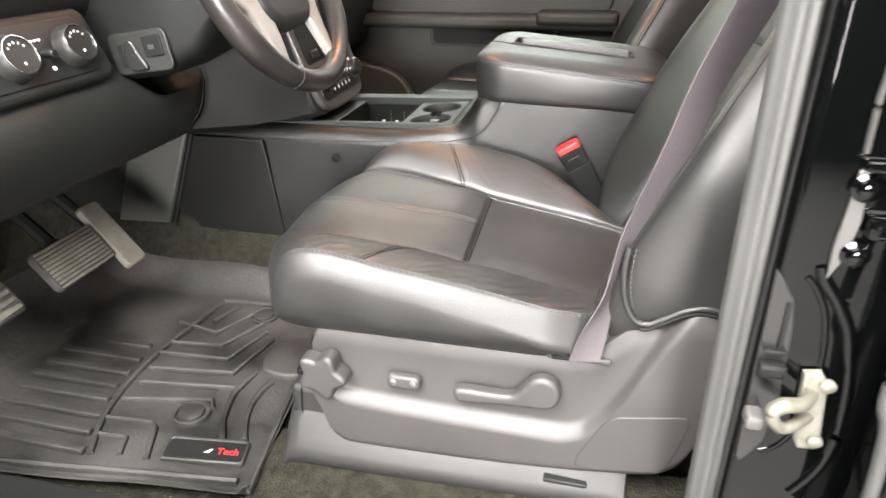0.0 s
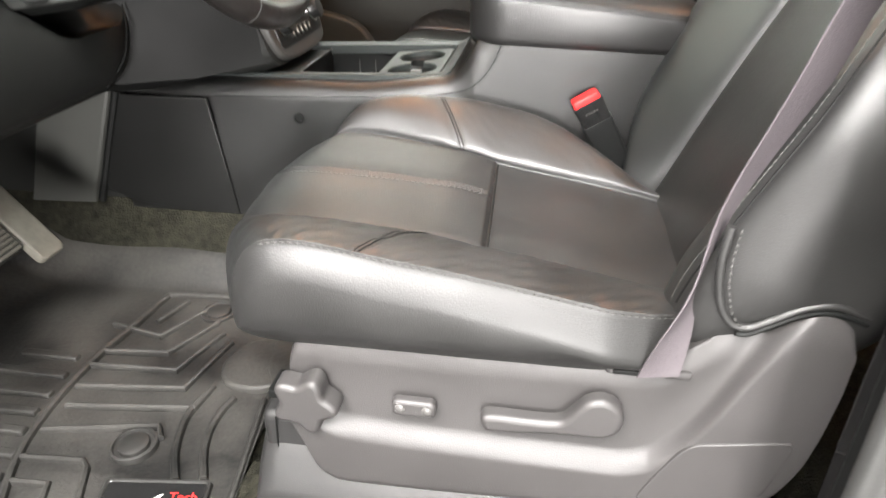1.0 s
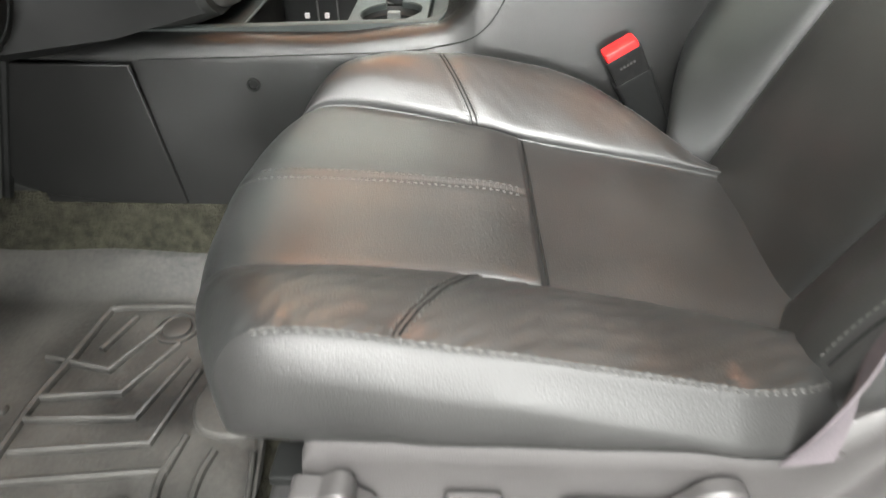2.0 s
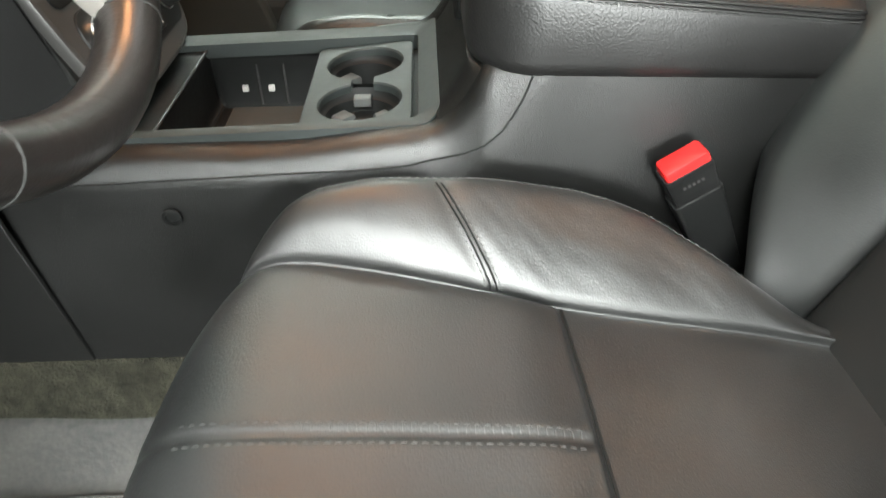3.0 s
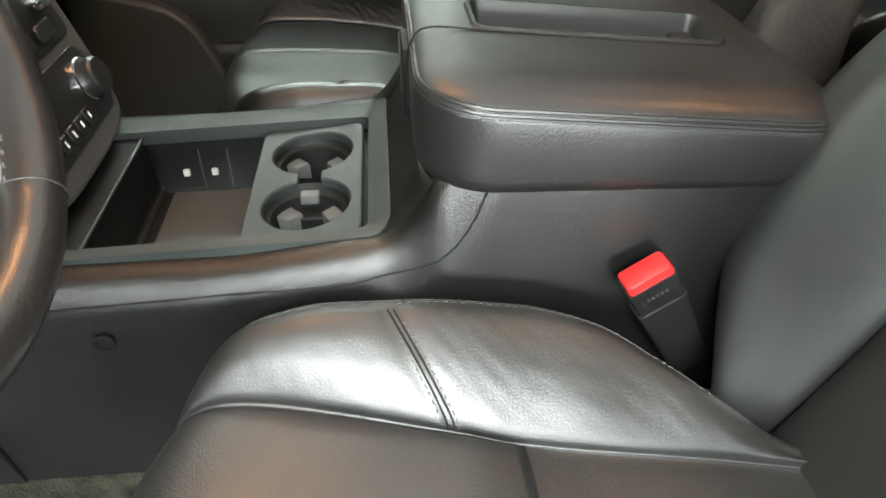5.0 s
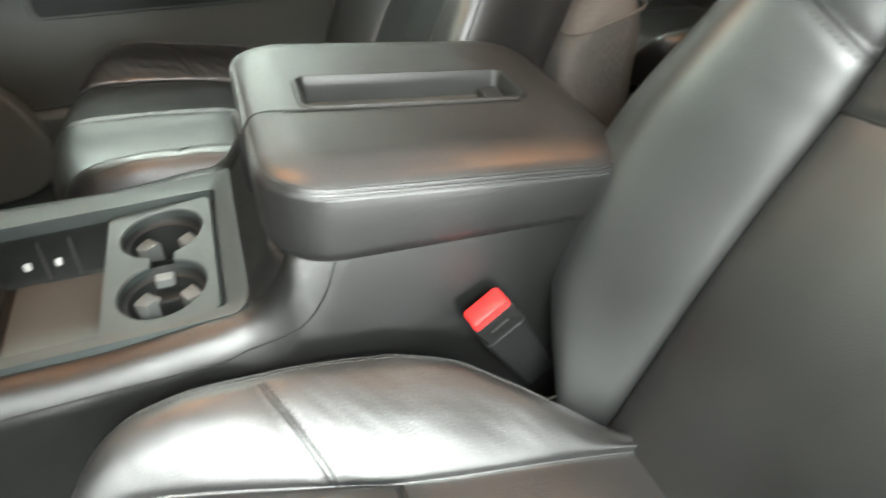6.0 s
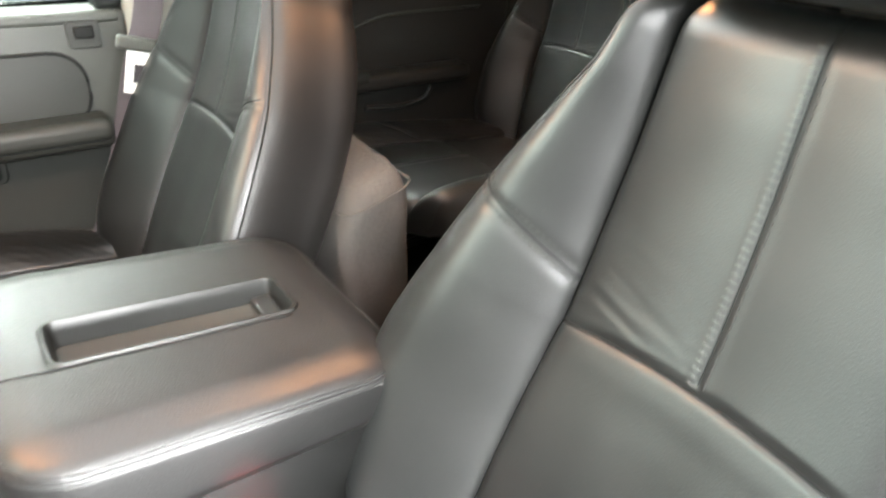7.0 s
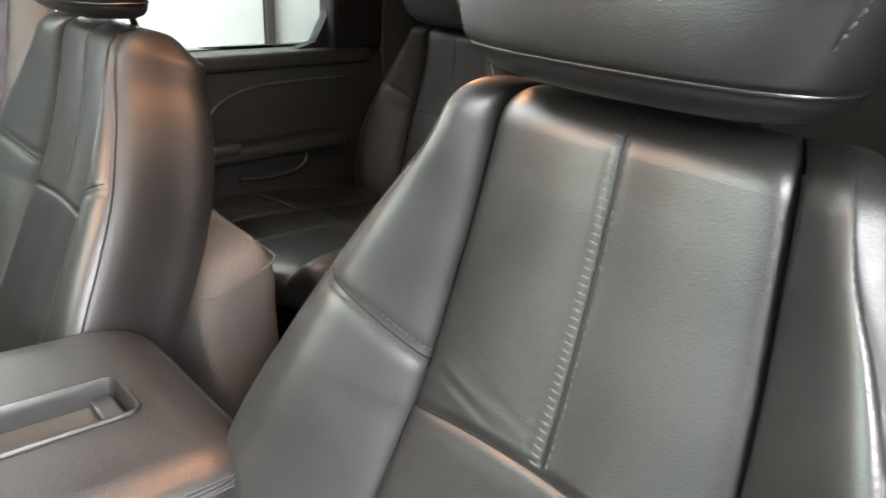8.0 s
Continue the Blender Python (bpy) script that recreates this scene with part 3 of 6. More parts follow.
def add_seat(name, label, side, dx, y_cushion, y_back, dz=0.0, upright=0.0, tall=1.0, wide=1.0):
    """A front seat. side +1: its inner flank lies towards +y."""
    seat = thing(name, label, "car seat", (dx - 0.1, y_cushion, 0.0), "front seats")

    def place(P, y0):
        P = np.array(P)
        P[..., 1] = y0 + side * wide * P[..., 1]
        P[..., 0] += dx
        P[..., 0] -= upright * np.maximum(P[..., 2] - 0.25, 0)
        P[..., 2] = np.where(P[..., 2] > 0.25, 0.25 + (P[..., 2] - 0.25) * tall, P[..., 2]) + dz
        return P

    def sewn(fn, u, q, y0, parent, turn, yarn=THREAD_DARK, **k):
        N = normals_of(fn, u, q, -turn)
        P = fn(u, q)
        N = np.array(N)
        N[..., 1] *= side
        tagged(part("stitching", stitches(place(P, y0), N, **k), yarn, parent), kind="stuff")

    C = cushion_point(X_CUSHION[:, None], Q_CUSHION[None, :])
    cushion = part("cushion", grid(place(C, y_cushion), wrap=True, caps=True), LEATHER_WORN if name == "driver_seat" else LEATHER, seat, sharp=80)
    second_material(cushion, LEATHER_SIDE, len(Q_CUSHION), np.abs(Q_CUSHION) > 6.55)
    # thread along the cushion's seams
    u = np.linspace(-0.375, 0.07, 160)
    for sg in (-1, 1):
        for q in (6.40, 6.72):
            sewn(cushion_point, u, np.full_like(u, sg * q), y_cushion, cushion, 1, yarn=THREAD_MID if sg < 0 else THREAD_DARK, length=0.0050, gap=0.0022, r=0.0008 if sg < 0 else 0.0005)
        qq = np.linspace(3.5, 6.1, 40)
        for off in (-0.006, 0.006):
            v = cushion_point(np.full_like(qq, -0.17), sg * qq)[:, 1]
            line = -0.170 - 0.05 * (np.abs(v) - 0.135) / 0.08 + off
            sewn(cushion_point, line, sg * qq, y_cushion, cushion, 1)
        for off in (-0.0026, 0.0026):
            v = cushion_point(np.full_like(qq, -0.17), sg * qq)[:, 1]
            P = cushion_point(-0.170 - 0.05 * (np.abs(v) - 0.135) / 0.08 + off, sg * qq)
            part("seam", tube(place(P, y_cushion), 0.0009, seg=6), BIN, cushion, "dark sewn seam")
    qq = np.linspace(-2.75, 2.75, 60)
    P = cushion_point(T_SEAM(cushion_point(np.full_like(qq, -0.12), qq)[:, 1]) + 0.0025, qq)
    part("seam", tube(place(P, y_cushion), 0.0013, seg=6), BIN, cushion, "dark sewn seam")
    u = np.linspace(-0.375, -0.127, 70)
    for q in (-0.11, 0.11):
        sewn(cushion_point, u, np.full_like(u, q), y_cushion, cushion, 1)
    w = np.arange(-0.30, -0.127, 0.0055)
    N = normals_of(cushion_point, w, np.full_like(w, 0.06), -1)
    N[..., 1] *= side
    bars = ladder(place(cushion_point(w, np.full_like(w, 0.02)), y_cushion), place(cushion_point(w, np.full_like(w, 0.10)), y_cushion), N, 0.0006)
    tagged(part("stitching", bars, THREAD_DARK, cushion), kind="stuff")
    B = back_point(S_BACK[:, None], Q_BACK[None, :])
    back = part("backrest", grid(place(B, y_back), wrap=True, caps=True), LEATHER, seat, sharp=80)
    second_material(back, LEATHER_SIDE, len(Q_BACK), (Q_BACK > 7.3) | (Q_BACK < -6.6))
    u = np.linspace(S_SEAM + 0.020, BACK_LENGTH - 0.03, 80)
    sewn(back_point, u, np.full_like(u, -0.085), y_back, back, 1, length=0.005, gap=0.0028, r=0.0006)
    w = np.arange(S_SEAM + 0.018, BACK_LENGTH - 0.03, 0.0062)
    N = normals_of(back_point, w, np.full_like(w, 0.09), -1)
    N[..., 1] *= side
    bars = ladder(place(back_point(w, np.full_like(w, 0.03)), y_back), place(back_point(w + 0.0012, np.full_like(w, 0.135)), y_back), N)
    tagged(part("stitching", bars, THREAD, back), kind="stuff")
    part("seam", tube(place(back_point(u, np.zeros_like(u)), y_back), 0.0009, seg=6), BIN, back, "dark sewn seam")
    qq = np.linspace(-2.85, 2.85, 60)
    part("seam", tube(place(back_point(back_seam(back_point(np.full_like(qq, S_SEAM), qq)[:, 1]) + 0.002, qq), y_back), 0.0014, seg=6), BIN, back, "dark sewn seam")
    for sg in (-1, 1):
        u = np.linspace(0.03, BACK_LENGTH - 0.03, 120)
        # Black tube laid in the seam puts the crease's shade into colour.
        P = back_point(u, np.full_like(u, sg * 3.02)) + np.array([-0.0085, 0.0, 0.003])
        part("seam", tube(place(P, y_back), 0.0032, seg=8), BIN, back, "dark tube for the seam and its shade beside the bolster")
        u = np.linspace(0.09, BACK_LENGTH - 0.05, 150)
        sewn(back_point, u, np.full_like(u, 7.22 if sg > 0 else -6.42), y_back, back, 1, yarn=THREAD_DARK if sg > 0 else THREAD, r=0.00055)
        P = back_point(u, np.full_like(u, 7.35 if sg > 0 else -6.6))
        part("piping", tube(place(P, y_back), 0.0014, seg=6), BIN, back, "dark sewn edge")
        qq = np.linspace(3.3, 7.0, 50)
        for off in (-0.007, 0.007):
            v = back_point(np.full_like(qq, S_SEAM + 0.05), sg * qq)[:, 1]
            sewn(back_point, S_SEAM + 0.042 + 0.45 * (np.abs(v) - 0.13) + off, sg * qq, y_back, back, 1, r=0.0008)
        part("seam", tube(place(back_point(S_SEAM + 0.042 + 0.45 * (np.abs(v) - 0.13), sg * qq), y_back), 0.0009, seg=6), BIN, back, "dark sewn seam")
    if name == "driver_seat":
        # sewn edge and piping round the foot of the outer flank
        edge = spline([(0.092, 0.578, 0.384), (0.090, 0.577, 0.351), (0.095, 0.576, 0.318), (0.106, 0.575, 0.297), (0.121, 0.574, 0.292), (0.138, 0.573, 0.302), (0.160, 0.572, 0.316), (0.184, 0.572, 0.321), (0.212, 0.573, 0.312)], 90)
        part("piping", tube(edge, 0.0038, seg=10), LEATHER_SIDE, back, "thick rolled piping")
        # Dark tube stands in for the shade between backrest and base.
        part("seam", tube([(x - 0.001, y - 0.001, z - 0.006) for x, y, z in edge[40:]], 0.0028, seg=8), BIN, back, "dark tube for the shaded gap under the piping")
        tagged(part("stitching", stitches([(x + 0.007, y - 0.004, z) for x, y, z in edge[:42]], [(-0.3, -1, 0)] * 42, r=0.0007), THREAD_MID, back), kind="stuff")
    # headrest on two posts
    shape = spline([(0.314, 0.302, 0.350, 0.0662), (0.317, 0.287, 0.362, 0.0926), (0.322, 0.273, 0.368, 0.1115), (0.330, 0.263, 0.371, 0.1210), (0.3370, 0.2585, 0.371, 0.1243), (0.3400, 0.2530, 0.372, 0.1271), (0.347, 0.2490, 0.372, 0.1314),
                    (0.375, 0.247, 0.372, 0.1399), (0.405, 0.249, 0.370, 0.1512), (0.445, 0.259, 0.366, 0.1569), (0.468, 0.270, 0.360, 0.1512), (0.482, 0.285, 0.350, 0.1370), (0.490, 0.305, 0.335, 0.0992)], 72)
    rv = np.linspace(0, 2 * math.pi, 72, endpoint=False)

    def head_ring(z, front, rear, half, grow=0.0):
        out = []
        for b in rv:
            cb, sb = math.copysign(abs(math.cos(b)) ** 0.62, math.cos(b)), math.copysign(abs(math.sin(b)) ** 0.5, math.sin(b))
            depth = (rear - front) / 2 + grow
            out.append(((front + rear) / 2 + depth * cb + 0.014 * (half / 0.16) * sb * sb * (1 if cb < 0 else 0), 0.014 + (half + grow) * sb, 0.5 + z))
        return out

    head = part("headrest", grid(place([head_ring(*k) for k in shape], y_back), wrap=True, caps=True), LEATHER, seat, sharp=80)
    # piping round the foot of the headrest and sewn side seams
    part("piping", tube(place(head_ring(0.3385, 0.2560, 0.371, 0.1257, 0.0004), y_back), 0.0016, closed=True, seg=8), LEATHER, head)
    for sg in (-1, 1):
        P = [(0.264 + 0.012 * ((z - 0.9) / 0.05) ** 2, 0.014 + sg * (h - 0.012), z) for z, h in ((0.845, 0.121), (0.87, 0.135), (0.905, 0.149), (0.945, 0.155), (0.965, 0.149))]
        tagged(part("stitching", stitches(place(spline(P, 60), y_back), [(-0.7, side * sg * 0.7, 0.0)] * 60, r=0.0009), THREAD_DARK, head), kind="stuff")
    for dy in (-0.045, 0.045):
        part("post", tube(place([(0.372, dy, 0.79), (0.345, dy, 0.88)], y_back), 0.005), BIN, head, "dark post")
    return seat


driver = add_seat("driver_seat", "black grained leather driver's bucket seat with worn outer bolster", 1, 0.0, 0.816, 0.848)
passenger = add_seat("passenger_seat", "black grained leather passenger bucket seat beside the console", -1, -0.060, 1.715, 1.700, -0.025)


# ---- centre console ----
PLATE_TAB = material("grey_tab_plastic", (0.055, 0.057, 0.055), 0.6, patch=0.1, spec=0.3)


def console_base(x):
    return 0.343 + 0.012 * smoothstep(-0.36, -0.22, x)


def lid_rise(x, y):
    """How far the console's top sweeps up towards the rounded foot of the armrest lid."""
    dx, dy = max(-0.124 - x, 0.0), max(1.142 - y, 0.0)
    d = math.hypot(dx, dy) - 0.062 if x < -0.124 or y < 1.142 else -0.062
    return 0.054 * (1 - min(max((d + 0.002) / 0.050, 0.0), 1.0)) ** 2.1


def add_console():
    con = thing("centre_console", "charcoal grained plastic centre console with open bin", "console", (-0.3, 1.235, -0.03))
    xs = np.linspace(-0.79, 0.165, 124)
    rows = []
    for x in xs:
        t = float(console_base(x)) + lid_rise(x, 1.104) + 0.034 * float(smoothstep(-0.190, -0.105, x))
        o = 0.009 * float(smoothstep(-0.19, -0.09, x))
        pro = [(1.118, t - 0.09), (1.118, t - 0.004), (1.115, t), (1.104, t + 0.0005), (1.093, t - 0.002), (1.083, t - 0.009), (1.078, t - 0.019), (1.0765, t - 0.022), (1.0755, t - 0.030), (1.073, t - 0.06), (1.068, 0.24), (1.062, 0.12), (1.060, -0.03)]
        # past the plate the crisp rim melts into a rounded shoulder
        k = 2.0 * float(smoothstep(-0.245, -0.175, x)) * float(1 - smoothstep(-0.17, -0.105, x))
        share = [0, 0, 0, 0, 1.0, 1.0, 1.0, 0.9, 0.6, 0.2, 0, 0, 0]
        soft = [(y, t - (t - z) * (1 + k * w)) for (y, z), w in zip(pro, share)]
        rows.append([(x, y + o, z) for y, z in soft])
    part("side_panel", grid(rows), CONSOLE, con, "charcoal grained side panel", sharp=60)
    near_side = rows

    def side_y(x, z):
        row = near_side[int(np.argmin(np.abs(xs - x)))][4:]
        return float(np.interp(-z, [-p[2] for p in row], [p[1] for p in row]))

    rows = []
    for x in xs:
        t = float(console_base(x)) + lid_rise(x, 1.34)
        pro = [(1.334, t - 0.09), (1.334, t - 0.004), (1.337, t), (1.372, t), (1.386, t - 0.004), (1.393, t - 0.014), (1.396, t - 0.05), (1.40, -0.03)]
        rows.append([(x, y, z) for y, z in pro])
    part("side_panel", grid(rows), CONSOLE, con, sharp=60)
    xr = np.linspace(-0.212, -0.10, 44)
    part("riser", grid([[(x, y, float(console_base(x)) + lid_rise(x, y) - 0.0008) for y in np.linspace(1.106, 1.342, 40)] for x in xr]), CONSOLE, con)
    # open bin
    x0, x1, y0, y1, zb = -0.490, -0.338, 1.118, 1.334, 0.268
    rows = []
    for x, z in spline([(-0.60, 0.335), (-0.485, 0.342), (-0.478, 0.336), (x0 + 0.012, zb + 0.012), (x0 + 0.020, zb + 0.003), (x0 + 0.03, zb), (x1, zb)], 40):
        rows.append([(x, y0, max(z, 0.338)), (x, y0 + 0.0015, z + 0.006), (x, y0 + 0.006, z), (x, y1 - 0.006, z), (x, y1 - 0.0015, z + 0.006), (x, y1, max(z, 0.338))])
    part("bin", grid(rows), BIN, con, "matt black open bin", sharp=50)
    part("liner", rbox((x0 + 0.030, y0 + 0.008, zb), (x1 + 0.02, y1 - 0.008, zb + 0.003), 0.0015), LINER, con, "grey rubber bin liner")
    for px in (-0.442, -0.410):
        part("socket_cover", rbox((px - 0.0035, y1 - 0.006, 0.289), (px + 0.0035, y1 - 0.001, 0.297), 0.001), PALE, con, "small pale socket cover")
    for px in (-0.424, -0.392):
        part("rib", tube([(px, y1 - 0.004, zb + 0.004), (px, y1 - 0.002, 0.312), (px, y1 - 0.0005, 0.322)], [0.0014, 0.0012, 0.0006], seg=6), TRIM, con, "upright moulded rib")
    # smooth frame round the bin and the cup plate
    rows = []
    for ox, ix, dz in ((0.0, 0.0, -0.012), (0.0, 0.0, 0.0), (0.0, 0.0, 0.0012), (0.0018, 0.0, 0.0022), (0.0, 1.0, 0.0022), (0.0, 1.15, 0.001), (0.0, 1.2, -0.014)):
        outer = rounded(-0.66 + ox, 1.108 + ox, -0.2085 - ox, 1.360 - ox, 0.020, 8)
        inner = rounded(-0.64, 1.1205, -0.2285, 1.3255, 0.007, 8)
        ring = []
        for (xo, yo), (xi, yi) in zip(outer, inner):
            x, y = xo + (xi - xo) * min(ix, 1.0), yo + (yi - yo) * min(ix, 1.0)
            ring.append((x, y, float(console_base(x)) + lid_rise(x, y) + dz))
        rows.append(ring)
    part("bin_frame", grid(rows, wrap=True), PLATE, con, "satin grey frame round bin and cup plate", sharp=50)
    # cup holder plate: rounded, with two round openings joined by a short channel
    plate_z = 0.348
    px0, px1, py0, py1 = -0.343, -0.2345, 1.1235, 1.3225
    hr, half = 0.041, 0.0115
    holes = [(-0.287, 1.176), (-0.287, 1.270)]
    gap = math.asin(half / hr)

    def tilt(x):
        return plate_z + 0.08 * (x + 0.287)

    def opening(r):
        pts = [(holes[0][0] + r * math.cos(t), holes[0][1] + r * math.sin(t)) for t in np.linspace(math.pi / 2 + gap, 2.5 * math.pi - gap, 44)]
        return pts + [(holes[1][0] + r * math.cos(t), holes[1][1] + r * math.sin(t)) for t in np.linspace(1.5 * math.pi + gap, 3.5 * math.pi - gap, 44)]

    bm = bmesh.new()

    def loop(pts, dz):
        return [bm.verts.new((x, y, tilt(x) + dz)) for x, y in pts]

    def skirt(a, b):
        for k in range(len(a)):
            j = (k + 1) % len(a)
            bm.faces.new((a[k], a[j], b[j], b[k]))

    rim = loop(rounded(px0 + 0.0015, py0 + 0.0015, px1 - 0.0015, py1 - 0.0015, 0.0085, 6), 0.0)
    skirt(rim, loop(rounded(px0, py0, px1, py1, 0.010, 6), -0.0015))
    skirt(loop(rounded(px0, py0, px1, py1, 0.010, 6), -0.0015), loop(rounded(px0, py0, px1, py1, 0.010, 6), -0.012))
    lip = loop(opening(hr + 0.0015), 0.0)
    low = loop(opening(hr), -0.0018)
    skirt(lip, low)
    skirt(low, loop(opening(hr - 0.0003), -0.009))
    edges = [bm.edges.get((ring[k], ring[(k + 1) % len(ring)])) for ring in (rim, lip) for k in range(len(ring))]
    bmesh.ops.triangle_fill(bm, use_beauty=True, use_dissolve=False, edges=edges)
    bmesh.ops.remove_doubles(bm, verts=bm.verts, dist=1e-5)
    plate = part("cup_plate", bm, PLATE, con, "satin grey twin cup holder plate", sharp=30)
    part("plate_end", rbox((px0 - 0.001, py0 + 0.004, plate_z - 0.080), (px0 + 0.003, py1 - 0.004, plate_z - 0.010), 0.001), PLATE, plate)
    part("slot", rbox((px1 - 0.001, py0, plate_z - 0.03), (px1 + 0.008, py1, plate_z - 0.008), 0.0), BIN, con, "dark gap beside the plate")
    for hx, hy in holes:
        cup = part("cup_well", lathe([(hr + 0.002, plate_z - 0.006), (hr - 0.001, plate_z - 0.013), (hr - 0.002, plate_z - 0.0145), (hr - 0.0055, plate_z - 0.016), (hr - 0.008, plate_z - 0.030), (hr - 0.010, plate_z - 0.060), (0.001, plate_z - 0.061)], Matrix.Translation((hx, hy, 0)), 40), BIN, con, "black stepped cup well")
        for ang in (36, 144):
            m = Matrix.Translation((hx, hy, 0)) @ pose(0, 0, 0, 0, 0, ang)
            part("grip", prism([(0.016, -0.009), (0.034, -0.012), (0.036, 0.010), (0.019, 0.008)], 0.030, m @ Matrix.Translation((0, 0, plate_z - 0.053)), 0.003), PLATE_TAB, cup, "pale rubber grip")
        part("well_floor", prism(rounded(-0.015, -0.031, 0.015, 0.031, 0.006), 0.002, Matrix.Translation((hx, hy, plate_z - 0.0605)), 0.0006), BIN, cup, "black floor strip")
    part("divider", rbox((-0.301, 1.190, plate_z - 0.060), (-0.273, 1.256, plate_z - 0.028), 0.003), BIN, con, "black bridge between the wells")
    part("divider_tab", rbox((-0.2960, 1.2005, plate_z - 0.020), (-0.2780, 1.2125, plate_z - 0.010), 0.0015), PLATE_TAB, con, "pale centre tab")
    part("screw_cap", lathe([(0.009, 0), (0.009, 0.002), (0.006, 0.0025), (0.0055, 0.0008), (0.001, 0.0008)], pose(-0.456, 1.0705, 0.288, 90, 0, 0), 20), BIN, con, "dark round screw cap")
    part("seam_line", tube([(x, side_y(x, z) - 0.0003, z) for x, z in spline([(-0.60, 0.318), (-0.48, 0.3215), (-0.293, 0.328), (-0.20, 0.338), (-0.165, 0.355), (-0.145, 0.38), (-0.132, 0.41)], 80)], 0.0009), BIN, con, "thin dark seam")
    part("bin_edge", tube([(-0.4765, 1.112, 0.3425), (-0.4765, 1.336, 0.3425)], 0.0015), SMOOTH, con)
    # front facing panel with a curved front edge
    out = [(-0.606, 0.318), (-0.582, 0.112), (-0.69, 0.112), (-0.78, 0.124), (-0.822, 0.142), (-0.829, 0.155), (-0.80, 0.225), (-0.760, 0.320)]
    part("front_panel", prism(out, 0.004, pose(0, 1.0615, 0, 90, 0, 0), 0.0015), CONSOLE, con, "plain grey front panel")
    # storage box body under the armrest
    part("box_body", rbox((-0.118, 1.0900, 0.10), (0.165, 1.395, 0.404), 0.004), CONSOLE, con)
    return con


TRAY = material("smooth_dark_tray", (0.0075, 0.0078, 0.0072), 0.42, grain=0.0001, size=900, patch=0.12)


def add_armrest():
    lid = thing("armrest_lid", "padded charcoal leather armrest lid with a recessed tray, on the console", "armrest", (-0.02, 1.245, 0.41))

    def shell(x0, x1, y0, y1, rows, plan_r):
        out = []
        for inset, z, slope in rows:
            ring = rounded(x0 + inset, y0 + inset, x1 - inset, y1 - inset, max(plan_r - inset, 0.012), 10)
            out.append([(x, y, z - slope * (x - x0)) for x, y in ring])
        return out

    ya, yb = 1.080, 1.412
    side = shell(-0.186, 0.168, ya, yb, [(0.010, 0.409, 0.03), (0.003, 0.413, 0.035), (0.0, 0.425, 0.04), (0.0, 0.470, 0.09), (0.001, 0.478, 0.10)], 0.062)
    part("skirt", grid(side, wrap=True), LID, lid, "charcoal leather skirt", sharp=60)
    rows = [(0.001, 0.478, 0.10), (0.0035, 0.4845, 0.10), (0.008, 0.4895, 0.10), (0.016, 0.4935, 0.10)]
    for k in range(1, 11):
        rows.append((0.016 + 0.0033 * k, 0.4935 + 0.0065 * math.sin(k / 10 * math.pi / 2), 0.10 - 0.004 * k / 10))
    P = shell(-0.186, 0.168, ya, yb, rows, 0.062)
    bm = grid(P, wrap=True)
    tx0, tx1, ty0, ty1 = -0.128, 0.096, 1.206, 1.277

    def top_z(x):
        return 0.500 - 0.096 * (x + 0.186)

    ring = [Vector(p) for p in P[-1]]
    hole = rounded(tx0, ty0, tx1, ty1, 0.012, 10)
    tr = [[(x, y, top_z(x)) for x, y in hole]]
    n = len(ring)
    bm.verts.ensure_lookup_table()
    outer = list(bm.verts)[-n:]
    inner = [bm.verts.new(p) for p in tr[0]]
    for k in range(n):
        j = (k + 1) % n
        bm.faces.new((outer[k], outer[j], inner[j], inner[k]))
    part("top_pad", bm, LID, lid, sharp=50)
    rim = [[(x, y, top_z(x) + dz) for x, y in rounded(tx0 - g, ty0 - g, tx1 + g, ty1 + g, 0.012 + g, 10)] for g, dz in ((0.004, 0.0005), (0.002, 0.003), (-0.001, 0.0028), (-0.003, -0.002), (-0.006, -0.022), (-0.007, -0.026))]
    part("tray", grid(rim, wrap=True), TRAY, lid, "smooth recessed tray", sharp=50)
    floor_ring = [[(x, y, top_z(x) - 0.0225 + dz) for x, y in rounded(tx0 + g, ty0 + g, tx1 - g, ty1 - g, 0.008, 8)] for g, dz in ((0.004, -0.003), (0.008, 0.0), (0.010, 0.0))]
    bm = grid(floor_ring, wrap=True)
    bm.verts.ensure_lookup_table()
    bm.faces.new(list(bm.verts)[-36:])
    part("tray_floor", bm, LINER, lid, "grey-brown tray floor", sharp=50)
    part("tray_stop", rbox((tx1 - 0.030, ty0 + 0.010, top_z(tx1) - 0.024), (tx1 - 0.009, ty1 - 0.010, top_z(tx1) - 0.010), 0.003), TRAY, lid, "smooth step at the end of the tray")
    for inset, z in ((0.0012, 0.4795), (0.0058, 0.4880)):
        ring = rounded(-0.186 + inset, ya + inset, 0.168 - inset, yb - inset, 0.062 - inset, 14)
        path = [(x, y, z + 0.0005 - 0.10 * (x + 0.186)) for x, y in ring]
        path = path[29:52]
        tagged(part("stitching", stitches(spline(path, 200), [(0, -0.7, 0.7)] * 200, r=0.00045), THREAD_DARK, lid), kind="stuff")
    for inset, z in ((0.0026, 0.4826), (0.0044, 0.4860)):
        ring = rounded(-0.186 + inset, ya + inset, 0.168 - inset, yb - inset, 0.062 - inset, 14)
        part("welt", tube([(x, y, z - 0.10 * (x + 0.186)) for x, y in ring], 0.0016, closed=True, seg=6), LID, lid)
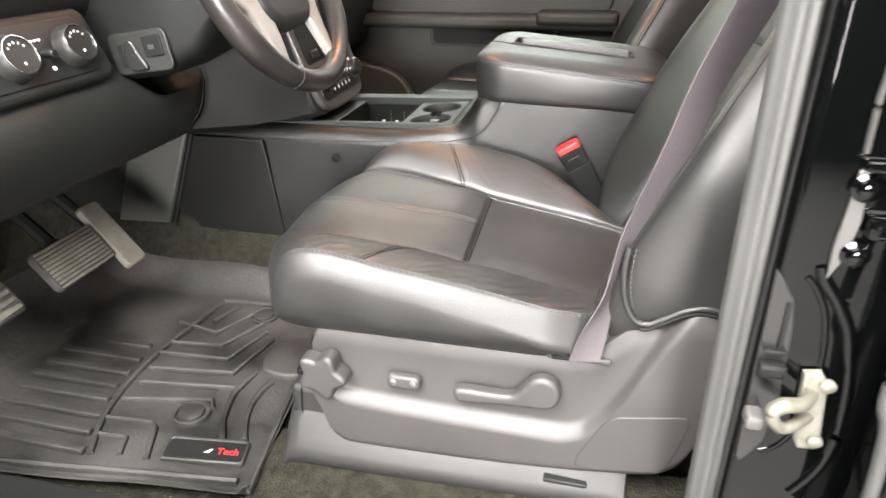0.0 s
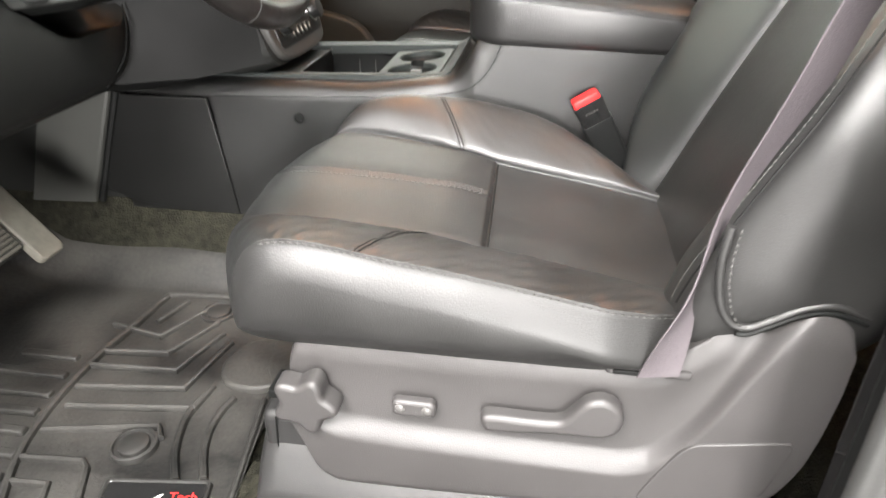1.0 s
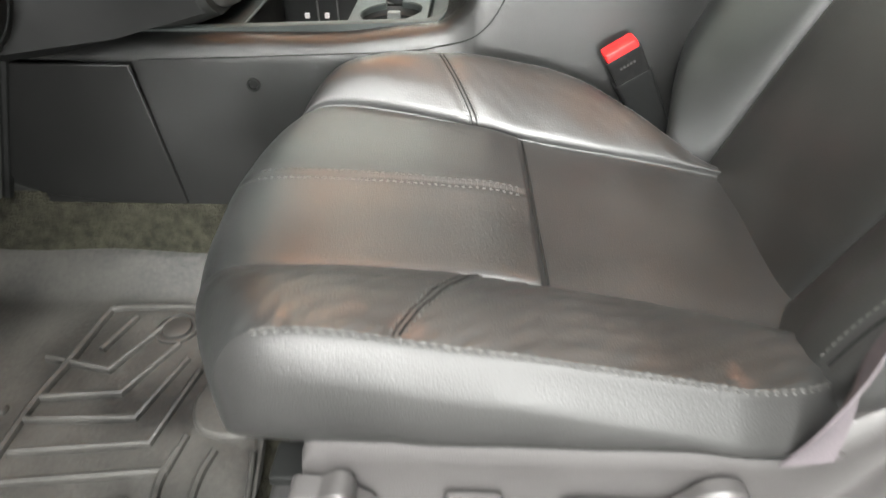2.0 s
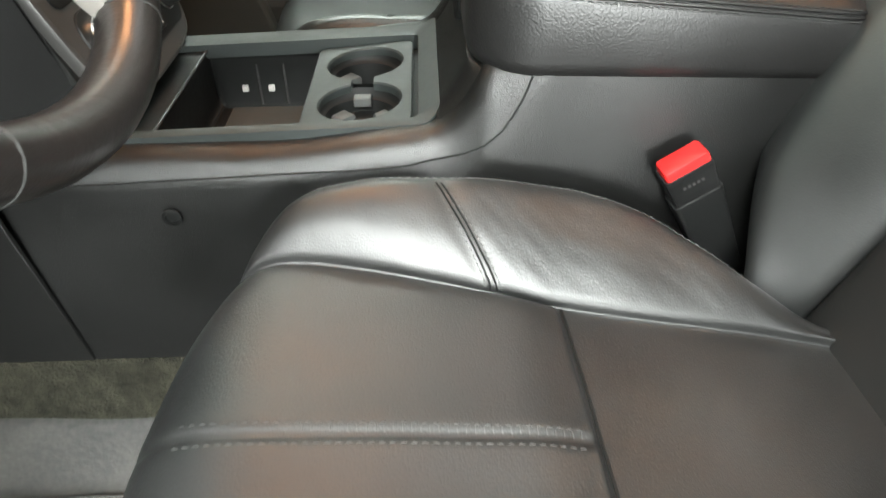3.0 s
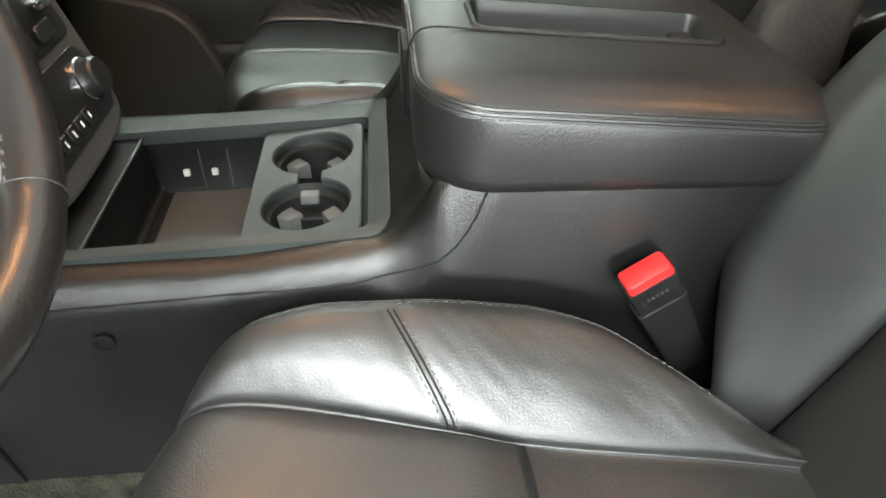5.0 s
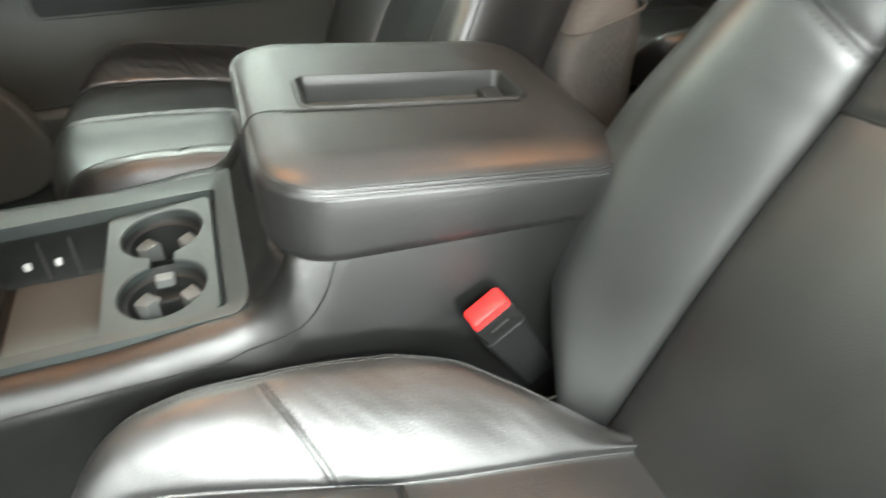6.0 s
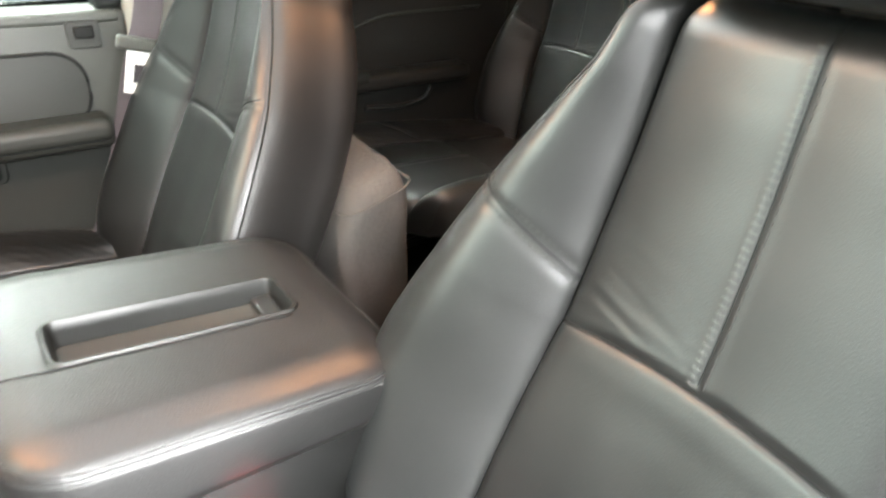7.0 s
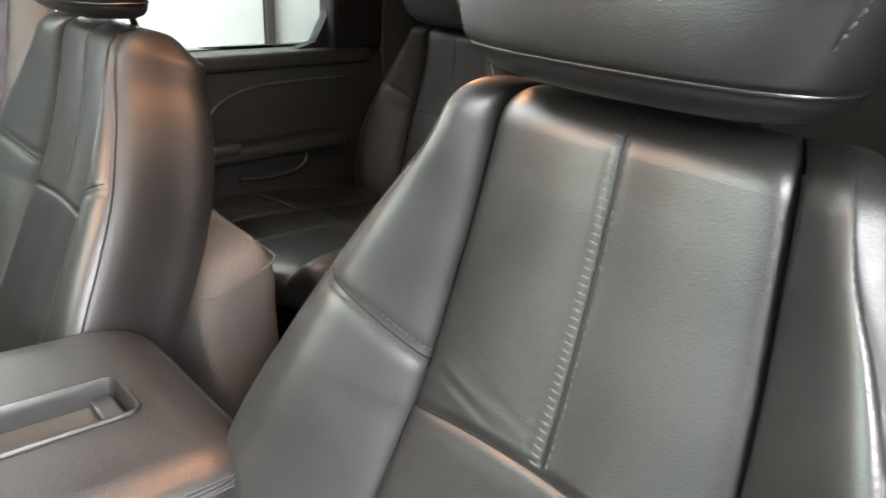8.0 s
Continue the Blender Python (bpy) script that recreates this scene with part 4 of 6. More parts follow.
    # split line between the two halves of the lid, and the latch
    part("split_line", tube(spline([(-0.1875, 1.206, 0.425), (-0.1865, 1.205, 0.462), (-0.183, 1.204, 0.486), (-0.168, 1.203, 0.4985), (-0.12, 1.202, 0.4945), (0.0, 1.200, 0.4825), (0.085, 1.198, 0.4743)], 40), [0.0030 - 0.0022 * min(k / 14, 1.0) for k in range(40)]), BIN, lid, "dark split line")
    part("latch", rbox((-0.1915, 1.210, 0.412), (-0.182, 1.262, 0.478), 0.004), BIN, lid, "dark latch")
    part("latch_edge", rbox((-0.1925, 1.258, 0.416), (-0.1905, 1.263, 0.474), 0.0008), TRIM, lid, "pale latch edge")
    return lid


def add_buckle():
    bk = thing("seat_belt_buckle", "black seat belt buckle with red button on its stalk", "buckle", (0.06, 1.04, 0.22))
    base = Matrix.Translation((-0.003, 1.054, 0.343)) @ pose(0, 0, 0, 6, -30, 8)
    sleeve = [[(x * k, y * k, z) for x, y in rounded(-0.0235, -0.0125, 0.0235, 0.0125, 0.005, 4)] for z, k in ((-0.165, 0.80), (-0.10, 0.90), (-0.045, 0.985), (-0.041, 1.0), (-0.0395, 0.985), (-0.0395, 0.92))]
    bm = grid(sleeve, wrap=True, caps=True)
    bm.transform(base)
    part("stalk", bm, SMOOTH, bk, "smooth plastic stalk sleeve", sharp=50)
    head = [[(x * k, y * k, z) for x, y in rounded(-0.0228, -0.0120, 0.0228, 0.0120, 0.004, 4)] for z, k in ((-0.040, 0.95), (-0.020, 0.975), (-0.008, 1.0), (-0.005, 1.0), (-0.0035, 0.98), (-0.0035, 0.86))]
    bm = grid(head, wrap=True, caps=True)
    bm.transform(base)
    part("head", bm, BADGE, bk, "glossy black buckle head", sharp=50)
    wedge = [[(x, y, z) for x, y in rounded(-0.0205 + i, -0.0105 + i, 0.0205 - i * c, 0.0105 - i, 0.003, 4)] for i, c, z in ((0.0, 0.0, -0.006), (0.0, 0.0, 0.003), (0.0008, 2.0, 0.0058), (0.0025, 3.0, 0.0068))]
    bm = grid(wedge, wrap=True, caps=True)
    bm.transform(base)
    part("button", bm, RED, bk, "red release button", sharp=40)
    for i in range(5):
        part("print_bar", rbox((-0.010 + i * 0.0042, -0.0123, -0.0200), (-0.0075 + i * 0.0042, -0.0118, -0.0170), 0.0, 1, base), TRIM, bk, "faint moulded lettering")
    part("bracket", rbox((0.060, 1.022, 0.217), (0.095, 1.026, 0.225), 0.0015), STEEL, bk, "steel bracket")
    return bk


add_console()
add_armrest()
add_buckle()


# ---- dashboard, wheel, pedals ----
KNOB = material("silver_grey_knob_plastic", (0.016, 0.016, 0.0155), 0.42, patch=0.06, spec=0.3)


def add_dash():
    dash = thing("dashboard", "dark grained plastic dashboard with knee bolster and centre stack", "dashboard", (-0.75, 1.2, 0.36))
    pro = [(-0.80, 0.60), (-0.735, 0.565), (-0.705, 0.515), (-0.690, 0.500), (-0.672, 0.480), (-0.664, 0.450), (-0.668, 0.415), (-0.682, 0.380), (-0.700, 0.362), (-0.730, 0.357), (-0.95, 0.40)]
    pro = spline(pro, 40)
    ys = np.linspace(0.42, 1.02, 30)
    rows = []
    for y in ys:
        dip = 0.045 * float(smoothstep(0.80, 0.88, y) - smoothstep(0.99, 1.02, y))
        rows.append([(x - 0.02 * float(smoothstep(0.95, 1.02, y)), y, z - dip * float(smoothstep(0.44, 0.50, z))) for x, z in pro])
    part("knee_bolster", grid(rows), DASH, dash, "dark knee bolster panel", sharp=60)
    # centre stack: flank, bezel, controls
    flank = [[(x, y, z) for x, y, z in row] for row in (
        [(-0.72, 1.00, 0.60), (-0.71, 1.00, 0.46), (-0.72, 1.00, 0.352), (-0.80, 1.0, 0.335)],
        [(-0.62, 1.06, 0.62), (-0.61, 1.055, 0.46), (-0.61, 1.055, 0.352), (-0.70, 1.06, 0.33)],
        [(-0.585, 1.104, 0.64), (-0.535, 1.104, 0.46), (-0.515, 1.115, 0.365), (-0.60, 1.12, 0.345)],
        [(-0.588, 1.112, 0.64), (-0.542, 1.112, 0.46), (-0.525, 1.123, 0.372), (-0.60, 1.13, 0.35)])]
    part("stack_flank", grid(flank), BIN, dash, "dark flank of the centre stack", sharp=60)
    tilt = Matrix.Translation((-0.490, 1.24, 0.360)) @ Matrix(((0, -0.33, 0.944, 0), (1, 0, 0, 0), (0, 0.944, 0.33, 0), (0, 0, 0, 1)))
    # local: x across the car, y up the stack, z towards the cabin
    bez = spline([(-0.135, 0.40), (-0.134, 0.20), (-0.128, 0.085), (-0.112, 0.022), (-0.075, 0.002), (0, -0.002), (0.075, 0.002), (0.108, 0.022), (0.122, 0.085), (0.130, 0.20), (0.133, 0.40)], 60)
    part("stack_bezel", prism([tuple(p) for p in bez], 0.012, tilt @ Matrix.Translation((0, 0, -0.012)), 0.005), SILVER, dash, "satin silver-grey stack bezel")
    part("stack_core", prism(rounded(-0.13, 0.0, 0.13, 0.38, 0.03), 0.10, tilt @ Matrix.Translation((0, 0, -0.112)), 0), DASH, dash)
    part("radio_face", prism(rounded(-0.112, 0.10, 0.108, 0.38, 0.012), 0.002, tilt, 0.001), BIN, dash, "black radio face")
    part("climate_face", prism(rounded(-0.102, 0.022, 0.100, 0.092, 0.016), 0.002, tilt, 0.001), SMOOTH, dash, "black climate control face")
    for kx, ky in ((0.074, 0.060), (-0.074, 0.060)):
        part("climate_knob", lathe([(0.020, 0), (0.020, 0.004), (0.0185, 0.006), (0.0185, 0.016), (0.016, 0.019), (0.001, 0.0195)], tilt @ Matrix.Translation((kx, ky, 0.002)), 28), SMOOTH, dash, "round control knob")
        part("knob_ring", lathe([(0.0222, 0), (0.0222, 0.003), (0.0205, 0.004), (0.0195, 0.003)], tilt @ Matrix.Translation((kx, ky, 0.002)), 28), CHROME, dash, "chrome knob ring")
    for i in range(5):
        bx = -0.045 + i * 0.020
        part("climate_button", rbox((bx - 0.0085, 0.030, 0.002), (bx + 0.0085, 0.046, 0.005), 0.001, 1, tilt), SMOOTH, dash)
        part("button_mark", rbox((bx - 0.0011, 0.035, 0.005), (bx + 0.0011, 0.0415, 0.0054), 0, 1, tilt), WHITE_INK, dash, "white marking")
    for i in range(4):
        bx = -0.070 + i * 0.045
        part("radio_button", rbox((bx - 0.016, 0.108, 0.002), (bx + 0.016, 0.124, 0.006), 0.0015, 1, tilt), SMOOTH, dash)
    part("tuning_knob", lathe([(0.012, 0), (0.012, 0.010), (0.010, 0.013), (0.001, 0.0135)], tilt @ Matrix.Translation((0.080, 0.142, 0.002)), 24), CHROME, dash, "small bright knob")
    # rest of the dash towards the passenger
    pro = spline([(-0.86, 0.80), (-0.70, 0.78), (-0.64, 0.70), (-0.655, 0.58), (-0.69, 0.46), (-0.74, 0.36), (-0.90, 0.34)], 24)
    part("glovebox_panel", grid([[(x, y, z) for x, z in pro] for y in np.linspace(1.36, 2.02, 8)]), DASH, dash, "dark glovebox panel", sharp=60)
    pro = spline([(-1.15, 0.82), (-0.90, 0.86), (-0.74, 0.84), (-0.69, 0.76), (-0.70, 0.64), (-0.74, 0.57)], 20)
    part("upper_dash", grid([[(x, y, z) for x, z in pro] for y in np.linspace(0.42, 1.12, 8)]), DASH, dash, sharp=60)
    part("upper_dash", grid([[(x, y, z + 0.02) for x, z in pro[:14]] for y in np.linspace(1.10, 2.02, 8)]), DASH, dash, sharp=60)
    # light switch panel
    sw = Matrix.Translation((-0.700, 0.632, 0.545)) @ Matrix(((0, -0.40, 0.917, 0), (1, 0, 0, 0), (0, 0.917, 0.40, 0), (0, 0, 0, 1)))
    panel = part("switch_panel", prism(rounded(-0.24, -0.052, 0.148, 0.055, 0.02), 0.022, sw @ Matrix.Translation((0, 0, -0.012)), 0.008, 3), DASH, dash, "dark switch panel")
    part("switch_inlay", prism(rounded(-0.22, -0.038, 0.125, 0.042, 0.016), 0.003, sw @ Matrix.Translation((0, 0, 0.0095)), 0.0015), SMOOTH, dash, "smooth switch inlay")
    part("wood_trim", prism(rounded(-0.24, 0.058, 0.10, 0.085, 0.006), 0.012, sw @ Matrix.Translation((0, 0, -0.006)), 0.003), TRIM, dash, "grey trim strip")
    for kx in (0.086, -0.018):
        M = sw @ Matrix.Translation((kx, 0.0, 0.0125))
        part("rotary_switch", lathe([(0.0300, 0), (0.0285, 0.012), (0.0262, 0.020), (0.0250, 0.0210), (0.0245, 0.0195)], M, 40), KNOB, dash, "round silver-grey rotary switch")
        part("dial_face", lathe([(0.0246, 0.0190), (0.010, 0.0187), (0.001, 0.0186)], M, 40), SMOOTH, dash, "dark dial face")
        part("switch_ring", lathe([(0.0252, 0.0203), (0.0250, 0.0214), (0.0244, 0.0214), (0.0242, 0.0195)], M, 40), CHROME, dash, "bright ring")
        for i in range(5):
            a = radians(40 + i * 25)
            part("dial_mark", rbox((0.016 * math.cos(a) - 0.0010, 0.016 * math.sin(a) - 0.0012, 0.0188), (0.016 * math.cos(a) + 0.0010, 0.016 * math.sin(a) + 0.0012, 0.0192), 0, 1, M), WHITE_INK, dash, "white dial marking")
        part("dial_mark", rbox((-0.0014, -0.013, 0.0188), (0.0014, -0.0095, 0.0192), 0, 1, M), WHITE_INK, dash)
    M = sw @ Matrix.Translation((0.036, 0.0, 0.0125))
    part("dimmer", lathe([(0.006, 0), (0.006, 0.016), (0.005, 0.018), (0.001, 0.018)], M @ pose(0, 0, 0, 20, 0, 0), 16), SMOOTH, dash, "small dimmer knob")
    for i in range(3):
        part("dial_mark", rbox((-0.012 + i * 0.007, 0.017, 0), (-0.0075 + i * 0.007, 0.0195, 0.0004), 0, 1, M), WHITE_INK, dash)
    part("dial_mark", rbox((0.0, -0.024, 0), (0.006, -0.019, 0.0004), 0, 1, M), WHITE_INK, dash)
    return dash


W_C, W_T, W_R = Vector((-0.457, 0.885, 0.640)), 25.0, 0.172


SPOKE = material("satin_silver_spoke", (0.22, 0.205, 0.19), 0.38, metal=0.3, patch=0.06)


def add_wheel():
    wh = thing("steering_wheel", "dark leather-wrapped steering wheel with grey spokes", "steering wheel", W_C)
    # local: x across the car, y up the wheel, z towards the driver
    c, s_ = math.cos(radians(W_T)), math.sin(radians(W_T))
    M = Matrix.Translation(W_C) @ Matrix(((0, -s_, c, 0), (1, 0, 0, 0), (0, c, s_, 0), (0, 0, 0, 1)))
    th = np.linspace(0, 2 * math.pi, 120, endpoint=False)
    path = [(W_R * math.cos(t), W_R * math.sin(t), 0) for t in th]
    bm = tube(path, [0.0165 + 0.0018 * math.exp(-((math.sin(t) + 0.5) / 0.2) ** 2) for t in th], closed=True, seg=18, flat=1.15)
    bm.transform(M)
    rim = part("rim", bm, WHEEL, wh, "leather-wrapped rim", sharp=80)
    for a in (-62, -118, 30, 150):
        t = radians(a)
        ring = [(W_R * math.cos(t) + 0.0166 * math.cos(k) * math.cos(t), W_R * math.sin(t) + 0.0166 * math.cos(k) * math.sin(t), 0.0166 * 1.15 * math.sin(k)) for k in np.linspace(0, 2 * math.pi, 24, endpoint=False)]
        bm = tube(ring, 0.0006, closed=True, seg=6, up=(math.sin(t), -math.cos(t), 0.01))
        bm.transform(M)
        part("rim_seam", bm, THREAD_DARK, rim)
    inner = []
    for t in np.linspace(radians(-62), radians(28), 60):
        inner.append((tuple((W_R - 0.0160) * f for f in (math.cos(t), math.sin(t))) + (0.004,), (-math.cos(t), -math.sin(t), 0.2)))
    bm = stitches([p for p, n in inner], [n for p, n in inner], length=0.005, gap=0.003, r=0.0012)
    bm.transform(M)
    tagged(part("stitching", bm, THREAD_DARK, rim), kind="stuff")
    hub = rounded(-0.078, -0.085, 0.078, 0.062, 0.045, 10)
    part("hub_pad", prism(hub, 0.045, M @ Matrix.Translation((0, 0, -0.035)), 0.016, 4), DASH, wh, "dark hub pad")
    for sx in (-1, 1):
        out = [(sx * 0.060, 0.040), (sx * 0.15, 0.030), (sx * 0.168, 0.012), (sx * 0.150, -0.022), (sx * 0.105, -0.055), (sx * 0.092, -0.120), (sx * 0.080, -0.150), (sx * 0.066, -0.120), (sx * 0.055, -0.060)]
        out = out if sx < 0 else out[::-1]
        part("spoke", prism([tuple(p) for p in spline(out, 40, True)], 0.014, M @ Matrix.Translation((0, 0, -0.012)), 0.005, 3), SPOKE, wh, "satin silver spoke")
        part("button_pod", prism(rounded(-0.013, -0.022, 0.013, 0.022, 0.010), 0.008, M @ Matrix.Translation((sx * 0.112, 0.004, 0.0)), 0.003), SMOOTH, wh, "dark button pod")
        for i in range(3):
            part("pod_button", rbox((sx * 0.112 - 0.008, -0.012 + i * 0.011, 0.008), (sx * 0.112 + 0.008, -0.004 + i * 0.011, 0.010), 0.001, 1, M), CHROME, wh, "bright button edge")
    return wh


def add_column():
    col = thing("steering_column_cover", "dark plastic steering column cover with a small switch recess", "column cover", (-0.62, 0.885, 0.52))
    rows = []
    for x, w, zt, zb in ((-0.80, 0.075, 0.62, 0.475), (-0.70, 0.078, 0.635, 0.480), (-0.62, 0.080, 0.655, 0.492), (-0.56, 0.074, 0.675, 0.520), (-0.525, 0.060, 0.685, 0.560)):
        rows.append([(x, 0.885 + u, z) for u, z in rounded(-w, zb, w, zt, 0.03, 5)])
    part("cover", grid(rows, wrap=True, caps=True), BIN, col, sharp=60)
    m = Matrix.Translation((-0.640, 0.8045, 0.530)) @ pose(0, 0, 0, 90, -8, 0)
    part("recess", prism(rounded(-0.055, -0.030, 0.050, 0.032, 0.012), 0.004, m, 0.0025, 3), DASH, col, "smooth switch recess")
    part("switch", prism(rounded(0.006, -0.008, 0.040, 0.024, 0.004), 0.006, m, 0.002), BIN, col, "black rocker switch")
    part("switch_mark", rbox((0.016, 0.004, 0.006), (0.026, 0.010, 0.0065), 0, 1, m), TRIM, col, "pale switch marking")
    part("lever_slot", prism(rounded(-0.040, -0.018, -0.030, 0.016, 0.003), 0.005, m, 0.001), BIN, col, "black slot")
    part("thumb_ramp", prism([tuple(p) for p in spline([(-0.026, -0.022), (-0.024, 0.014), (-0.010, 0.020), (0.0, -0.004), (0.006, -0.024)], 30, True)], 0.010, m, 0.004, 3), SMOOTH, col, "smooth thumb ramp")
    return col


def add_pedal(name, label, at, w, h, lean, ridges, arm_to, face=None):
    p = thing(name, label, "pedal", at, "foot pedals")
    M = Matrix.Translation(at) @ pose(0, 0, 0, 0, lean, 0) @ Matrix(((0, 0, 1, 0), (1, 0, 0, 0), (0, 1, 0, 0), (0, 0, 0, 1)))
    part("pad", prism(rounded(-w / 2, -h / 2, w / 2, h / 2, 0.010), 0.012, M, 0.004), face or RUBBER, p, "worn rubber pad")
    for i in range(ridges):
        y = -h / 2 + h * (i + 0.7) / (ridges + 0.4)
        part("ridge", rbox((-w / 2 + 0.006, y - h * 0.33 / ridges, 0.011), (w / 2 - 0.006, y + h * 0.33 / ridges, 0.0140), 0.0012, 1, M), PEDAL, p)
    part("arm", tube([Vector(at) + Vector((-0.012, 0, 0)), (Vector(at) + Vector(arm_to)) / 2 + Vector((-0.04, 0, 0.0)), Vector(arm_to)], 0.012, seg=8), BIN, p)
    return p


PEDAL = material("worn_pedal_rubber", (0.075, 0.070, 0.058), 0.6, grain=0.0005, size=300, patch=0.3, patch_size=40, kind="NOISE")
add_dash()
add_wheel()
add_column()
add_pedal("brake_pedal", "wide ribbed rubber brake pedal, worn pale", (-0.80, 0.722, 0.200), 0.135, 0.075, -38, 10, (-1.02, 0.75, 0.42))
add_pedal("accelerator_pedal", "narrow smooth accelerator pedal, worn pale", (-0.80, 0.815, 0.200), 0.048, 0.135, -38, 0, (-1.0, 0.83, 0.40), PEDAL)
add_pedal("parking_brake_pedal", "small ribbed parking brake pedal", (-0.80, 0.560, 0.200), 0.07, 0.06, -38, 4, (-1.0, 0.54, 0.45))
KICK = material("mid_grey_kick_plastic", (0.045, 0.046, 0.042), 0.55, grain=0.0003, size=800, patch=0.1)
kick = thing("footwell_kick_panel", "flat grey kick panel beside the accelerator", "trim panel", (-0.93, 1.03, 0.0))
part("panel", prism([(-0.992, 0.110), (-0.862, 0.114), (-0.770, 0.335), (-0.770, 0.37), (-0.89, 0.37)], 0.03, pose(0, 1.085, 0, 90, 0, 0), 0.006), KICK, kick)
# Black tube drawn for the dark gap between kick panel and console.
part("shaded_gap", tube([(-0.848, 1.060, 0.120), (-0.765, 1.060, 0.325)], 0.007, seg=8), BIN, kick, "black tube standing for the shaded gap")
tagged(slab("tunnel_housing", (-1.30, 1.065, -0.03), (-0.76, 1.42, 0.345), DASH), "dark transmission tunnel housing under the dash")
part("knee_seam", tube(spline([(-0.676, 1.000, 0.47), (-0.668, 0.985, 0.44), (-0.672, 0.968, 0.40), (-0.698, 0.952, 0.362)], 30), 0.0012), BIN, bpy.data.objects["dashboard"], "thin dark seam")


# ---- driver's seat base, belt and floor ----
# Paler glossy colour stands in for two highlights on the power switch.
HIGHLIGHT = material("pale_highlight_plastic", (0.06, 0.058, 0.056), 0.22, patch=0.1)


def add_seat_base():
    base = thing("seat_base_trim", "grey plastic power seat base trim with adjusting controls", "seat base", (-0.05, 0.60, -0.02))
    curve = lambda x, a, b: interp(x, list(zip(a, b)))
    xs = np.r_[np.linspace(-0.302, -0.27, 14), np.linspace(-0.265, 0.03, 50), np.linspace(0.032, 0.196, 90), np.linspace(0.197, 0.207, 10)]
    zt = curve(xs, [-0.302, -0.296, -0.285, -0.265, -0.15, 0.0, 0.06, 0.085, 0.103, 0.125, 0.150, 0.173, 0.192, 0.203, 0.207], [0.155, 0.212, 0.228, 0.234, 0.233, 0.235, 0.239, 0.258, 0.274, 0.289, 0.306, 0.315, 0.310, 0.300, 0.285])
    zb = curve(xs, [-0.302, -0.29, -0.272, -0.250, -0.10, 0.06, 0.15, 0.176, 0.195, 0.203, 0.207], [0.140, 0.105, 0.055, 0.042, 0.046, 0.058, 0.070, 0.086, 0.128, 0.178, 0.235])
    zl = curve(xs, [-0.302, -0.24, -0.10, 0.030, 0.058, 0.080, 0.104, 0.128, 0.149, 0.168, 0.207], [0.165, 0.132, 0.126, 0.124, 0.132, 0.152, 0.190, 0.246, 0.290, 0.32, 0.37])
    rows = []
    for x, t, b, l in zip(xs, zt, zb, zl):
        row = [(x, 0.66, t - 0.004)]
        row += [(x, 0.60, t - 0.001), (x, 0.585, t)]
        for u in np.linspace(0, 1, 64):
            z = t + (b - t) * u
            lip = 0.010 * (1 - u / 0.16) ** 2 if u < 0.16 else 0.0
            foot = 0.014 * ((u - 0.9) / 0.1) ** 2 if u > 0.9 else 0.0
            out = 0.013 * float(1 - smoothstep(l - 0.014, l + 0.010, z))
            y = 0.5745 - out + lip + foot + 0.004 * math.sin(min(max((z - l) / max(t - l, 0.02), 0), 1) * math.pi)
            row.append((x, y, z))
        row += [(x, 0.62, b + 0.002)]
        rows.append(row)
    part("shell", grid(rows), TRIM, base, "grey grained plastic shell", sharp=60)
    face = pose(0, 0.573, 0, 90, 0, 0)
    star = []
    for k in range(100):
        a = 2 * math.pi * k / 100
        r = 0.0305 + 0.0050 * math.cos(5 * a + 0.5)
        star.append((-0.277 + r * math.cos(a), 0.167 + r * math.sin(a)))
    part("lumbar_knob", prism(star, 0.024, face, 0.006, 4), TRIM, base, "five-lobed grey lumbar knob")
    part("power_switch", prism(rounded(-0.190, 0.157, -0.145, 0.177, 0.007), 0.010, face, 0.004, 3), TRIM, base, "small raised power switch")
    for x in (-0.181, -0.154):
        part("switch_highlight", lathe([(0.0055, -0.001), (0.0052, 0.001), (0.0035, 0.0024), (0.001, 0.0025)], face @ Matrix.Translation((x, 0.168, 0.010)), 20), HIGHLIGHT, base, "pale shiny bump standing for a highlight")
    lever = [(-0.100, 0.170), (-0.088, 0.1745), (-0.05, 0.174), (-0.026, 0.176), (-0.014, 0.188), (-0.003, 0.202), (0.012, 0.207), (0.026, 0.201), (0.033, 0.187), (0.031, 0.171), (0.020, 0.161), (0.005, 0.159), (-0.03, 0.158), (-0.085, 0.153), (-0.098, 0.157)]
    part("recline_lever", prism([tuple(p) for p in spline(lever, 70, True)], 0.015, face, 0.006, 4), TRIM, base, "raised grey recline lever")
    panel = [(0.058, 0.082), (0.064, 0.106), (0.086, 0.150), (0.100, 0.164), (0.115, 0.168), (0.172, 0.178), (0.182, 0.176), (0.183, 0.165), (0.173, 0.120), (0.162, 0.094), (0.150, 0.087), (0.075, 0.077)]
    part("rear_cover", prism([tuple(p) for p in spline(panel, 60, True)], 0.0035, pose(0, 0.5632, 0, 90, 0, 0), 0.0015), TRIM, base, "flush rear cover")
    part("belt_slot", rbox((0.012, 0.574, 0.2275), (0.088, 0.600, 0.2365), 0.003), TRIM, base, "belt anchor surround")
    part("slot_opening", rbox((0.018, 0.5725, 0.229), (0.052, 0.580, 0.2345), 0.0015), BIN, base, "dark belt slot")
    return base


